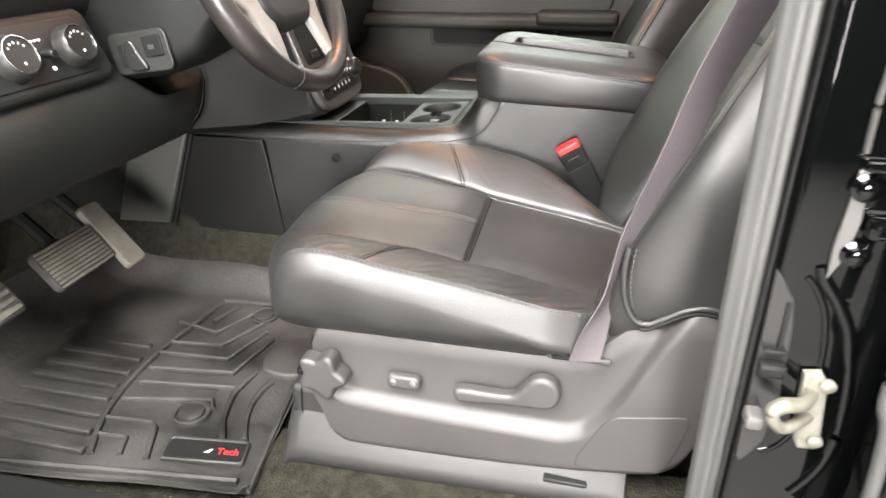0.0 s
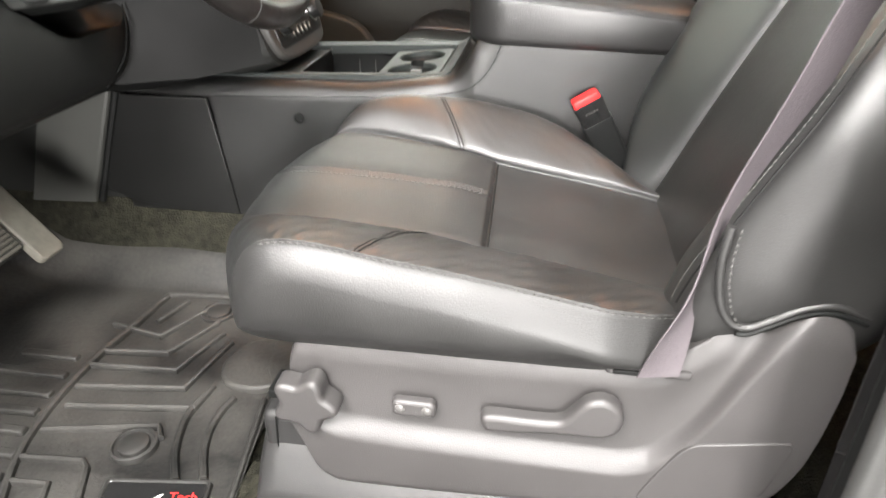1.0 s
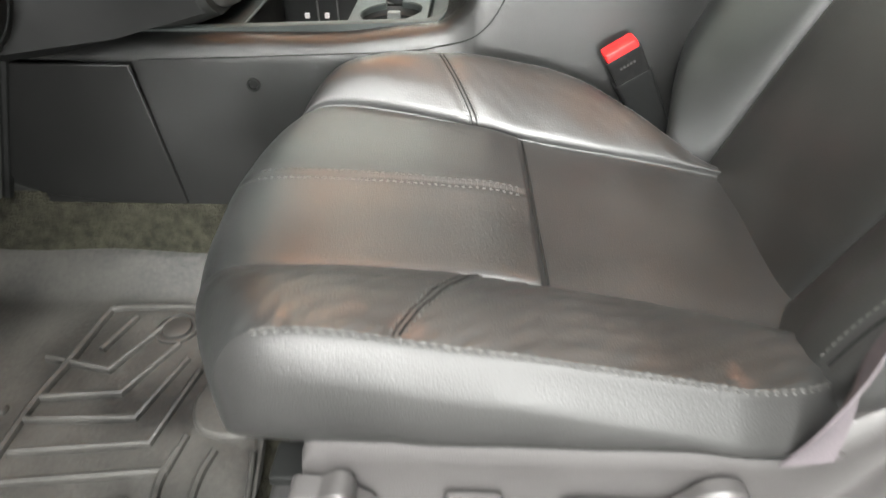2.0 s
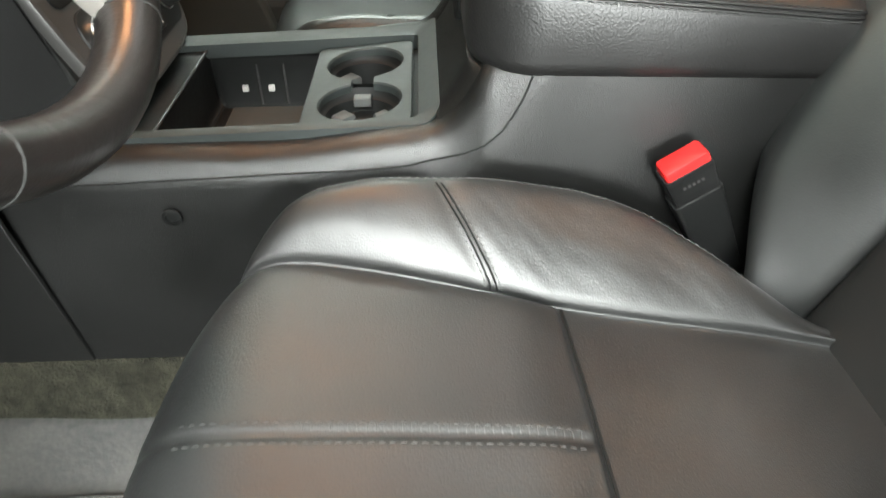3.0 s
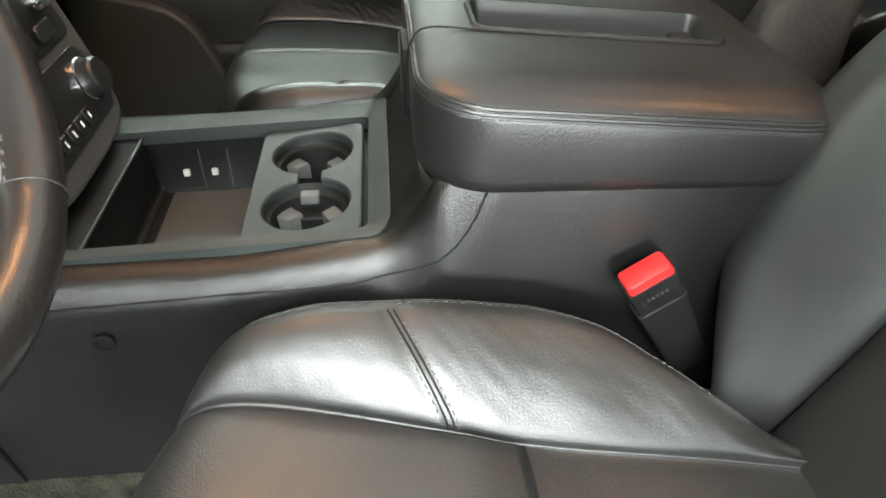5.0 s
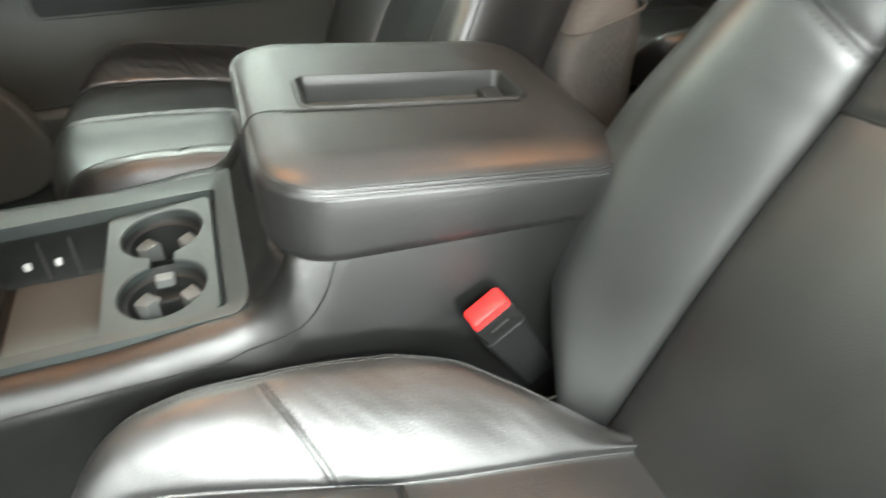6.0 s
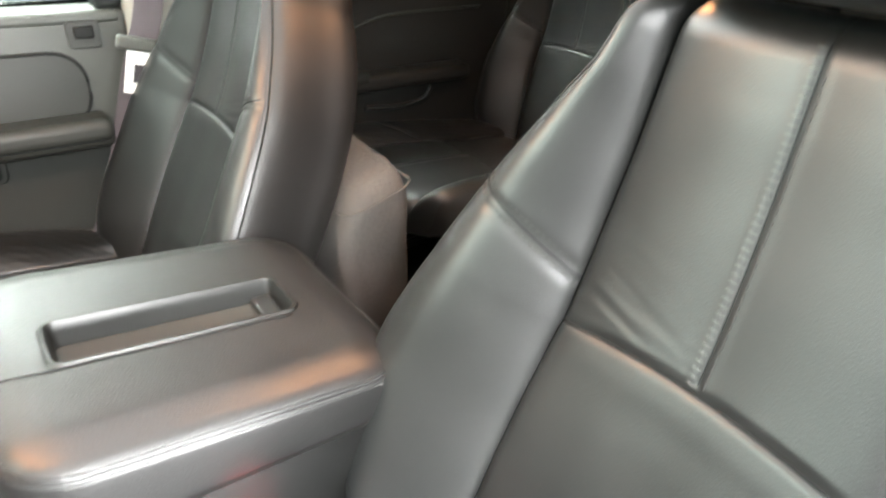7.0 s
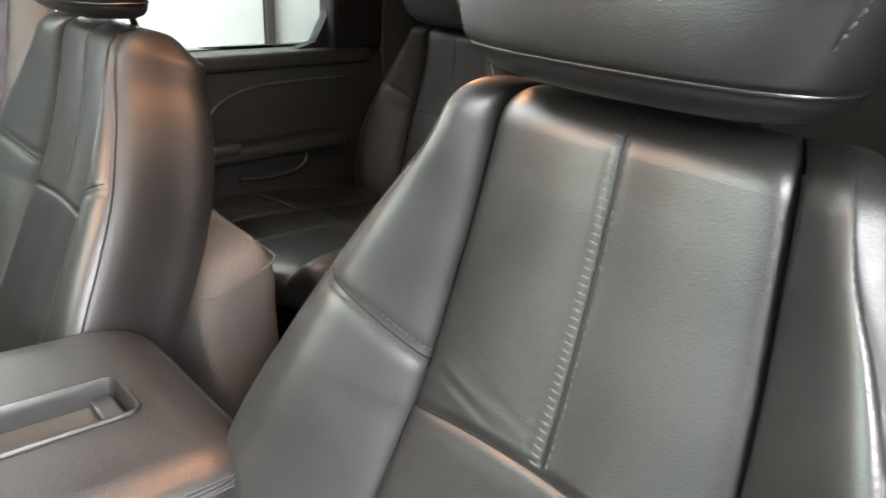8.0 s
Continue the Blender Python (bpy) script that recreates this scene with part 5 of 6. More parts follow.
def add_track_cover():
    cov = thing("seat_track_cover", "pale grey plastic seat track cover on the floor", "track cover", (-0.12, 0.58, -0.03))
    rows = []
    for x, t in ((-0.352, 0.010), (-0.350, 0.030), (-0.343, 0.040), (-0.325, 0.046), (-0.20, 0.046), (0.0, 0.054), (0.108, 0.062), (0.122, 0.056), (0.125, 0.03)):
        rows.append([(x, 0.70, t + 0.05), (x, 0.60, t + 0.045), (x, 0.575, t + 0.020), (x, 0.563, t), (x, 0.554, t - 0.010), (x, 0.550, t - 0.022), (x, 0.552, t - 0.034), (x, 0.560, t - 0.045)])
    part("cover", grid(rows), COVER, cov, sharp=60)
    part("front_cap", rbox((-0.345, 0.585, 0.04), (-0.265, 0.66, 0.118), 0.010, 3), COVER, cov, "pale grey front cap")
    part("cap_gap", tube(spline([(-0.325, 0.5825, 0.118), (-0.328, 0.5825, 0.07), (-0.320, 0.575, 0.053), (-0.27, 0.568, 0.050)], 24), 0.001), BIN, cov, "thin gap line")
    part("clip", rbox((0.02, 0.552, 0.050), (0.075, 0.566, 0.056), 0.002), SMOOTH, cov, "small dark clip")
    part("adjuster", rbox((-0.345, 0.61, 0.116), (-0.29, 0.65, 0.128), 0.003), BIN, cov, "dark seat rail end")
    return cov


COVER = material("pale_grey_plastic", (0.0115, 0.0112, 0.011), 0.55, grain=0.0001, size=900, patch=0.1)
add_seat_base()
add_track_cover()


def add_belt():
    b = thing("driver_seat_belt", "grey-mauve webbing seat belt hanging from pillar to seat base", "seat belt", (0.06, 0.59, 0.22))
    path = spline([(0.250, 0.475, 1.02), (0.205, 0.545, 0.76), (0.178, 0.580, 0.645), (0.148, 0.592, 0.560), (0.128, 0.598, 0.485), (0.098, 0.600, 0.395), (0.078, 0.588, 0.325), (0.064, 0.570, 0.275), (0.056, 0.566, 0.2365)], 70)
    across = [(0.85, 0.45, 0.1), (0.85, 0.4, -0.1), (0.80, 0.52, -0.2), (0.74, 0.64, -0.22), (0.74, 0.65, -0.20), (0.66, 0.74, -0.1), (0.38, 0.92, 0.0), (0.80, 0.5, 0.1), (0.99, 0.05, 0.12)]
    part("webbing", ribbon(path, np.interp(np.linspace(0, 1, 70), [0, 0.3, 0.6, 0.85, 1], [0.047, 0.047, 0.044, 0.038, 0.036]), across, 0.0007), WEBBING, b)
    part("fold", ribbon(path[10:14], 0.050, [(0.85, 0.4, -0.12), (0.85, 0.42, -0.2)], 0.003), WEBBING, b, "doubled webbing fold")
    return b


add_belt()


PLUG = material("worn_black_rubber", (0.014, 0.0135, 0.0125), 0.5, grain=0.0004, size=400, patch=0.3, patch_size=20, kind="NOISE")


def add_mat():
    mat = thing("floor_mat", "dusty black rubber floor liner with raised channels and a small badge", "floor mat", (-0.65, 0.7, -0.02))
    z0 = -0.012
    # tray with upturned lip; the front climbs towards the pedals
    xs = np.r_[np.linspace(-1.10, -0.90, 12), np.linspace(-0.88, -0.40, 40), np.linspace(-0.392, -0.368, 8)]
    ys = np.r_[np.linspace(0.424, 0.45, 8), np.linspace(0.46, 0.965, 40), np.linspace(0.97, 1.055, 14)]
    rows = []
    for x in xs:
        row = []
        for y in ys:
            right = -0.372 - 0.16 * max(y - 0.50, 0) * 0.9 - 0.02 * float(smoothstep(0.74, 0.80, y))
            xx = min(x, right)
            if x > -0.40:
                xx = right + (x + 0.368)
            lip = 0.016 * float(1 - smoothstep(0.428, 0.446, y)) + 0.014 * float(smoothstep(-0.384, -0.372, x))
            climb = 0.26 * max(-0.93 - x, 0) * 1.6
            wall = 0.055 * float(smoothstep(0.972, 1.05, y))
            near = max(0.017 + 0.115 * (x + 0.744), 0.0) * float(1 - smoothstep(0.424, 0.53, y))
            row.append((xx, y + near, z0 + lip + climb + wall + 0.002 * math.sin(x * 23 + y * 17)))
        rows.append(row)
    part("liner", grid(rows), RUBBER, mat, "dusty rubber liner", sharp=60)
    rim = [(-0.372, 0.486, 0.006), (-0.380, 0.53, 0.006), (-0.395, 0.62, 0.006), (-0.412, 0.72, 0.006)]
    part("edge_bead", tube(spline(rim, 30), 0.0035), RUBBER, mat)

    def ridge(pts, r=0.0050):
        zz = z0 + 0.002
        part("ridge", tube(spline([(x, y, zz + 0.26 * 1.6 * max(-0.93 - x, 0)) for x, y in pts], 10 * len(pts)) if len(pts) > 4 else [(x, y, zz) for x, y in pts], r, seg=8, flat=1.3), RUBBER, mat)

    for (xa, ya, xb, yb) in ([(-0.83, 0.774, -0.737, 0.781), (-0.895, 0.742, -0.728, 0.732), (-0.896, 0.702, -0.722, 0.693), (-0.896, 0.665, -0.718, 0.660), (-0.892, 0.627, -0.709, 0.628), (-0.890, 0.586, -0.692, 0.594), (-0.866, 0.549, -0.683, 0.558), (-0.823, 0.509, -0.664, 0.522)]):
        part("bar", rbox((min(xa, xb), (ya + yb) / 2 - 0.007, z0 - 0.003), (max(xa, xb), (ya + yb) / 2 + 0.007, z0 + 0.009), 0.003, 2), RUBBER, mat)
    for pts in ([(-0.668, 0.882), (-0.646, 0.947)], [(-0.735, 0.867), (-0.641, 0.847), (-0.592, 0.943)], [(-0.707, 0.800), (-0.608, 0.810), (-0.566, 0.896)],
                [(-0.709, 0.766), (-0.574, 0.773), (-0.545, 0.870)], [(-0.700, 0.720), (-0.542, 0.738), (-0.522, 0.850)], [(-0.688, 0.681), (-0.507, 0.703), (-0.503, 0.749)],
                [(-0.689, 0.634), (-0.539, 0.664), (-0.526, 0.644)], [(-0.683, 0.588), (-0.602, 0.594), (-0.590, 0.583), (-0.562, 0.521)], [(-0.668, 0.552), (-0.621, 0.554), (-0.607, 0.519)]):
        ridge(pts)
    for pts in ([(-0.471, 0.583), (-0.495, 0.625), (-0.509, 0.67), (-0.511, 0.70), (-0.506, 0.731)], [(-0.438, 0.590), (-0.458, 0.63), (-0.468, 0.666), (-0.469, 0.70), (-0.463, 0.73)],
                [(-0.653, 0.513), (-0.684, 0.576), (-0.702, 0.64), (-0.711, 0.72), (-0.710, 0.80), (-0.700, 0.87), (-0.692, 0.945), (-0.680, 0.963), (-0.60, 0.968), (-0.55, 0.968)]):
        ridge(pts, 0.0055)
    ridge([(-0.92, 0.452), (-0.772, 0.469), (-0.68, 0.479), (-0.593, 0.490), (-0.49, 0.502), (-0.405, 0.512)], 0.0060)
    for x, y in ((-0.553, 0.628), (-0.580, 0.925)):
        plug = part("plug", lathe([(0.030, -0.004), (0.029, 0.004), (0.026, 0.005), (0.0245, 0.001), (0.020, 0.0), (0.019, 0.005), (0.015, 0.0065), (0.001, 0.0068)], Matrix.Translation((x, y, z0 + 0.002)), 32), PLUG, mat, "round fixing plug")
    ang = math.degrees(math.atan2(0.584 - 0.569, 0.120))
    bd = Matrix.Translation((-0.484, 0.5565, z0 + 0.003)) @ pose(0, 0, 0, 0, 0, ang)
    lean = Matrix.Shear("XZ", 4, (0, 0))
    lean[0][1] = -0.10
    bd = bd @ lean
    frame_rows = [[(x, y, z) for x, y in rounded(-0.0655 + i, -0.0245 + i, 0.0655 - i, 0.0245 - i, 0.005, 5)] for i, z in ((0.0, -0.002), (0.0006, 0.003), (0.002, 0.0042), (0.004, 0.0040), (0.0052, 0.0018))]
    bm = grid(frame_rows, wrap=True)
    bm.transform(bd)
    part("badge_frame", bm, PLUG, mat, "raised rubber frame")
    badge = part("badge", prism(rounded(-0.0605, -0.0195, 0.0605, 0.0195, 0.002), 0.002, bd, 0.0003), BADGE, mat, "gloss black badge with red lettering")
    lettering("badge_writing", "Tech", 0.017, bd @ Matrix.Translation((0.036, -0.001, 0.0022)), RED_INK, badge)
    part("badge_mark", prism([(-0.002, -0.005), (0.007, -0.005), (0.011, 0.003), (0.007, 0.001), (0.004, -0.002)], 0.0004, bd @ Matrix.Translation((0, 0, 0.0021))), WHITE_INK, badge, "small pale mark")
    # flap round the seat rail
    part("flap", prism([tuple(p) for p in spline([(-0.43, 0.86), (-0.485, 0.85), (-0.508, 0.80), (-0.490, 0.755), (-0.44, 0.745), (-0.405, 0.77), (-0.39, 0.84)], 40, True)], 0.012, Matrix.Translation((0, 0, z0)), 0.005, 3), RUBBER, mat, "raised flap")
    return mat


add_mat()
tunnel = [[(x, y, z) for y, z in ((0.93, -0.03), (1.00, -0.022), (1.035, 0.03), (1.058, 0.09), (1.072, 0.16))] for x in np.linspace(-1.30, 0.12, 50)]
tagged(part("tunnel_carpet", grid(tunnel), CARPET), "olive-grey carpet on the transmission tunnel", "carpet", kind="structure")
strip = [[(x, y, z + 0.055 * (x + 0.37) * f) for y, z, f in ((0.62, 0.0, 1.0), (0.575, 0.002, 1.0), (0.545, -0.002, 0.9), (0.50, -0.012, 0.7), (0.462, -0.022, 0.4), (0.44, -0.04, 0.2))] for x in np.linspace(-0.385, 0.30, 40)]
tagged(part("sill_carpet", grid(strip), CARPET), "olive-brown carpet strip beside the door sill", "carpet", kind="structure")
tagged(slab("sill_trim", (-0.90, 0.405, -0.06), (0.17, 0.455, -0.012), SMOOTH), "grey plastic door sill trim")


# ---- pillar on the driver's side ----
BUMPER = material("grey_bumper_rubber", (0.05, 0.048, 0.047), 0.6, patch=0.15)
RECESS = material("satin_recess_paint", (0.010, 0.0095, 0.0095), 0.22, patch=0.15)


def add_pillar():
    pil = thing("door_pillar", "gloss black painted door pillar with grey seal and latch striker", "pillar", (0.26, 0.44, -0.1))
    part("body", rbox((0.190, 0.410, -0.30), (0.36, 0.52, 1.12), 0.008, 3), PAINT, pil)
    part("inner_trim", rbox((0.216, 0.52, 0.30), (0.36, 0.56, 1.12), 0.012, 3), TRIM, pil, "grey inner trim")
    rows = []
    for z in np.linspace(-0.05, 1.10, 24):
        c, w = 0.1855 - 0.012 * z, 0.0135
        rows.append([(c + w * 1.05 * math.cos(a) * (1 if math.cos(a) > 0 else 1.1), 0.445 + (0.014 + 0.0012 * math.cos(7 * a)) * math.sin(a), z) for a in np.linspace(0, 2 * math.pi, 48, endpoint=False)])
    part("door_seal", grid(rows, wrap=True, caps=True), SEAL, pil, "soft grey rubber door seal", sharp=70)
    part("seal_carrier", rbox((0.176, 0.448, -0.05), (0.200, 0.48, 1.10), 0.005), BIN, pil)
    # pressed contour, recess and striker
    loop = spline([(0.214, 0.452), (0.224, 0.440), (0.234, 0.418), (0.240, 0.380), (0.239, 0.335), (0.233, 0.300), (0.222, 0.282), (0.212, 0.276)], 60)
    part("pressing", tube([(x, 0.4120, z) for x, z in loop], 0.0035, seg=12), PAINT, pil)
    loop = spline([(0.222, 0.462), (0.226, 0.451), (0.239, 0.433), (0.252, 0.409), (0.259, 0.383), (0.265, 0.351), (0.268, 0.300), (0.262, 0.265), (0.246, 0.234)], 60)
    part("pressing", tube([(x, 0.4125, z) for x, z in loop], 0.006, seg=14), PAINT, pil)
    part("recess", prism([(0.1905, 0.458), (0.196, 0.452), (0.2085, 0.432), (0.213, 0.405), (0.216, 0.340), (0.213, 0.290), (0.198, 0.264), (0.1935, 0.270)], 0.003, pose(0, 0.4095, 0, 90, 0, 0), 0.001), RECESS, pil, "dark grey recess plate")
    part("slot", rbox((0.2035, 0.4040, 0.386), (0.2070, 0.4072, 0.430), 0.001), BIN, pil, "dark slot")
    part("bar", rbox((0.194, 0.400, 0.3835), (0.211, 0.408, 0.388), 0.0015), BIN, pil, "dark cross bar")
    part("bumper", rbox((0.190, 0.388, 0.314), (0.205, 0.408, 0.328), 0.004, 2), BUMPER, pil, "grey rubber bumper")
    # Pale tube stands in for a reflection along the pillar's gloss edge.
    part("edge_glint", tube(spline([(0.230, 0.409, 1.10), (0.229, 0.409, 0.70), (0.229, 0.409, 0.62), (0.228, 0.409, 0.585), (0.229, 0.409, 0.552)], 40), 0.0042, seg=10, flat=0.5), SILVER, pil, "pale strip standing for a reflection along the edge")
    # Pale plate painted in where the gloss paint mirrors something bright.
    part("glint_plate", prism([(0.228, 0.540), (0.236, 0.540), (0.238, 0.500), (0.234, 0.471), (0.2255, 0.452), (0.2245, 0.479), (0.2265, 0.511)], 0.003, pose(0, 0.4095, 0, 90, 0, 0), 0.001), SILVER, pil, "pale plate standing for a reflection in the paint")
    part("stop", rbox((0.192, 0.396, 0.362), (0.214, 0.408, 0.376), 0.004), BIN, pil, "black rubber stop")
    strike = part("striker_plate", prism([(0.2275, 0.369), (0.2405, 0.371), (0.247, 0.362), (0.2535, 0.305), (0.2515, 0.293), (0.238, 0.292), (0.232, 0.303)], 0.007, pose(0, 0.408, 0, 90, 0, 0), 0.0025), STEEL, pil, "zinc striker plate")
    for z in (0.304, 0.361):
        part("striker_bolt", lathe([(0.006, 0), (0.006, 0.004), (0.004, 0.0055), (0.001, 0.0056)], pose(0.2555 - 0.045 * (z - 0.15), 0.4015, z, 90, 0, 0), 16), STEEL, strike, "bolt head")
    part("striker_loop", tube(spline([(0.238, 0.404, 0.350), (0.226, 0.384, 0.352), (0.210, 0.376, 0.354), (0.2025, 0.374, 0.348), (0.206, 0.374, 0.338), (0.213, 0.378, 0.330), (0.224, 0.386, 0.328), (0.240, 0.404, 0.326)], 40), [0.0050 + 0.0016 * math.exp(-((k - 12) / 9) ** 2) for k in range(40)], seg=10), STEEL, strike, "bent steel loop")
    for x, z in ((0.235, 0.527), (0.240, 0.475)):
        part("hinge_bolt", lathe([(0.011, 0), (0.011, 0.003), (0.007, 0.004), (0.007, 0.009), (0.005, 0.010), (0.001, 0.0102)], pose(x, 0.409, z, 90, 0, 0), 18), PAINT, pil, "painted hinge bolt")
    part("hinge", rbox((0.228, 0.398, 0.540), (0.33, 0.411, 0.548), 0.003), PAINT, pil, "painted hinge leaf")
    part("hinge", rbox((0.240, 0.396, 0.490), (0.33, 0.411, 0.508), 0.005), PAINT, pil, "painted hinge leaf")
    return pil


# Lets no light through: unseen pane added to keep the rear cabin dark.
OPAQUE_PANE = material("opaque_dark_pane", (0.006, 0.007, 0.006), 0.08, patch=0.05)
add_pillar()
rear_left = thing("rear_left_door", "gloss black rear door behind the pillar, closed", "car door", (0.65, 0.40, -0.1))
part("skin", rbox((0.280, 0.345, -0.25), (1.05, 0.405, 0.66), 0.014, 3), PAINT, rear_left)
part("inner_panel", rbox((0.37, 0.405, -0.1), (1.05, 0.47, 0.66), 0.012), PANEL, rear_left, "dark inner panel")
part("edge_seal", tube(spline([(0.288, 0.352, -0.25), (0.278, 0.352, 0.29), (0.266, 0.352, 0.39), (0.270, 0.352, 0.46), (0.284, 0.352, 0.60)], 40), 0.0055), SEAL, rear_left, "pale edge seal")
part("window_frame", rbox((0.31, 0.36, 0.66), (0.36, 0.43, 1.08), 0.01), PAINT, rear_left)
part("blackout_window", rbox((0.36, 0.385, 0.655), (1.05, 0.391, 1.085), 0.0), OPAQUE_PANE, rear_left, "opaque dark pane, unseen, added to darken the rear")


# Never in view; added to shape the daylight reaching footwell and dash.
def add_open_door():
    """The driver's door, swung open on its hinges ahead of the seat."""
    d = thing("front_left_door", "gloss black driver's door with dark inner panel, standing open", "car door", (-0.92, 0.37, -0.25))
    M = Matrix.Translation((-0.92, 0.37, 0.0)) @ pose(0, 0, 0, 0, 0, -64)
    part("skin", rbox((0.02, -0.045, -0.27), (1.02, -0.012, 0.655), 0.014, 3, M), PAINT, d)
    part("inner_panel", rbox((0.05, -0.012, -0.22), (1.0, 0.035, 0.645), 0.014, 3, M), PANEL, d, "dark grey inner panel")
    part("armrest", rbox((0.30, 0.03, 0.36), (0.90, 0.085, 0.42), 0.018, 3, M), PANEL, d, "padded armrest")
    part("map_pocket", rbox((0.12, 0.03, -0.20), (0.85, 0.07, 0.02), 0.02, 3, M), PANEL, d, "moulded map pocket")
    for name, a, b in (("window_frame", (0.97, -0.035, 0.65), (1.02, 0.0, 1.09)), ("window_frame", (0.36, -0.035, 1.05), (1.0, 0.0, 1.09))):
        part(name, rbox(a, b, 0.008, 2, M), BIN, d, "black window frame")
    part("window_frame", tube([M @ Vector((0.04, -0.018, 0.65)), M @ Vector((0.38, -0.018, 1.07))], 0.02, seg=8), BIN, d, "black window frame")
    glass = prism([(0.06, 0.645), (0.98, 0.645), (0.98, 1.06), (0.38, 1.06)], 0.005, M @ pose(0, -0.015, 0, 90, 0, 0))
    part("window_glass", glass, GLASS, d, "clear window glass").visible_shadow = False
    return d


add_open_door()


# ---- passenger side ----
def add_front_right_door():
    d = thing("front_right_door", "dark grey vinyl passenger door with armrest and pull pocket, closed", "car door", (-0.3, 2.02, -0.05))
    part("skin", rbox((-0.80, 2.06, -0.25), (0.135, 2.10, 0.66), 0.012), PAINT, d)
    part("panel", rbox((-0.80, 1.992, -0.03), (0.135, 2.06, 0.635), 0.012), PANEL, d, "dark grey vinyl panel")
    part("upper_panel", rbox((-0.80, 1.980, 0.44), (0.135, 2.0, 0.648), 0.010, 3), PANEL_TOP, d, "grey plastic upper panel")
    part("sill", rbox((-0.80, 1.976, 0.628), (0.125, 2.07, 0.650), 0.008, 3), PANEL_TOP, d)
    inset = rounded(-0.70, 0.455, 0.052, 0.585, 0.055, 10)
    part("inset", prism(inset, 0.006, pose(0, 1.981, 0, 90, 0, 0), 0.003), PANEL, d, "dark inset panel")
    ring = [(x, 1.9755, z) for x, z in inset]
    part("inset_gap", tube(ring, 0.003, closed=True, seg=8), BIN, d, "dark gap line")
    part("armrest", rbox((-0.72, 1.925, 0.420), (0.075, 2.0, 0.464), 0.016, 4), PANEL, d, "padded armrest")
    part("armrest_pad", rbox((-0.165, 1.916, 0.434), (0.072, 1.998, 0.476), 0.016, 4), PANEL, d, "raised armrest pad")
    part("pull_surround", prism(rounded(-0.50, 0.362, -0.105, 0.424, 0.018), 0.010, pose(0, 1.995, 0, 90, 0, 0), 0.003), PANEL, d)
    part("pull_pocket", prism(rounded(-0.49, 0.369, -0.115, 0.418, 0.014), 0.002, pose(0, 1.984, 0, 90, 0, 0), 0.0005), BIN, d, "black pull pocket")
    part("lower_trim", rbox((-0.80, 1.975, -0.03), (0.12, 2.0, 0.20), 0.02, 3), PANEL, d)
    sp = spline([(-0.80, 0.02), (-0.62, 0.03), (-0.54, 0.09), (-0.55, 0.19), (-0.62, 0.28), (-0.80, 0.32)], 40)
    part("speaker_panel", prism([tuple(p) for p in sp], 0.03, pose(0, 1.98, 0, 90, 0, 0), 0.01, 3), PANEL_TOP, d, "curved grey speaker panel")
    part("lock_plate", prism(rounded(0.035, 0.588, 0.088, 0.634, 0.006), 0.006, pose(0, 1.980, 0, 90, 0, 0), 0.002), PANEL, d, "small lock plate")
    part("lock_lever", rbox((0.046, 1.968, 0.606), (0.078, 1.976, 0.626), 0.003), BIN, d, "dark lock lever")
    part("window_frame", rbox((0.088, 1.985, 0.648), (0.135, 2.05, 1.08), 0.01), BIN, d, "black window frame")
    part("window_glass", rbox((-0.78, 2.022, 0.64), (0.09, 2.027, 1.09), 0.0), GLASS, d, "clear window glass").visible_shadow = False
    return d


def add_rear_right_door():
    d = thing("rear_right_door", "rear passenger door with arched inset and armrest, closed, coloured darker for shade", "car door", (0.65, 2.02, -0.05))
    part("skin", rbox((0.30, 2.06, -0.25), (1.05, 2.10, 0.68), 0.012), PAINT, d)
    # DASH, darker than the front door's PANEL, puts the rear shade into colour.
    part("panel", rbox((0.30, 1.985, -0.03), (1.05, 2.06, 0.665), 0.012), DASH, d, "vinyl panel coloured darker for the rear shade")
    part("sill", rbox((0.30, 1.972, 0.640), (1.0, 2.06, 0.675), 0.010, 3), DASH, d)
    arch = spline([(0.545, 0.490), (0.555, 0.535), (0.60, 0.580), (0.68, 0.602), (0.80, 0.607), (0.95, 0.608)], 50)
    part("arch_line", tube([(x, 1.983, z) for x, z in arch], 0.0035, seg=8), PANEL, d, "pale arched moulding")
    part("armrest", rbox((0.50, 1.935, 0.445), (0.90, 2.0, 0.485), 0.016, 4), DASH, d, "padded armrest")
    part("armrest_cap", rbox((0.53, 1.930, 0.470), (0.61, 1.99, 0.497), 0.010, 3), PANEL, d)
    part("pull_handle", tube(spline([(0.62, 1.975, 0.400), (0.70, 1.972, 0.393), (0.78, 1.972, 0.402), (0.805, 1.975, 0.430)], 24), 0.006), DASH, d)
    part("lower_pocket", prism([tuple(p) for p in spline([(0.70, 0.02), (0.86, 0.06), (0.95, 0.16), (1.0, 0.30), (1.04, 0.30), (1.04, 0.02)], 40, True)], 0.03, pose(0, 1.985, 0, 90, 0, 0), 0.008), PANEL, d, "grey lower trim")
    part("window_frame", rbox((0.895, 1.985, 0.67), (1.05, 2.05, 1.09), 0.012), BIN, d, "black window frame")
    part("corner_frame", prism([(0.80, 0.672), (0.86, 0.690), (0.893, 0.745), (0.90, 0.80), (0.90, 0.668)], 0.03, pose(0, 2.04, 0, 90, 0, 0), 0.0), BIN, d)
    part("window_glass", rbox((0.33, 2.022, 0.66), (0.92, 2.027, 1.09), 0.0), GLASS, d, "clear window glass")
    return d


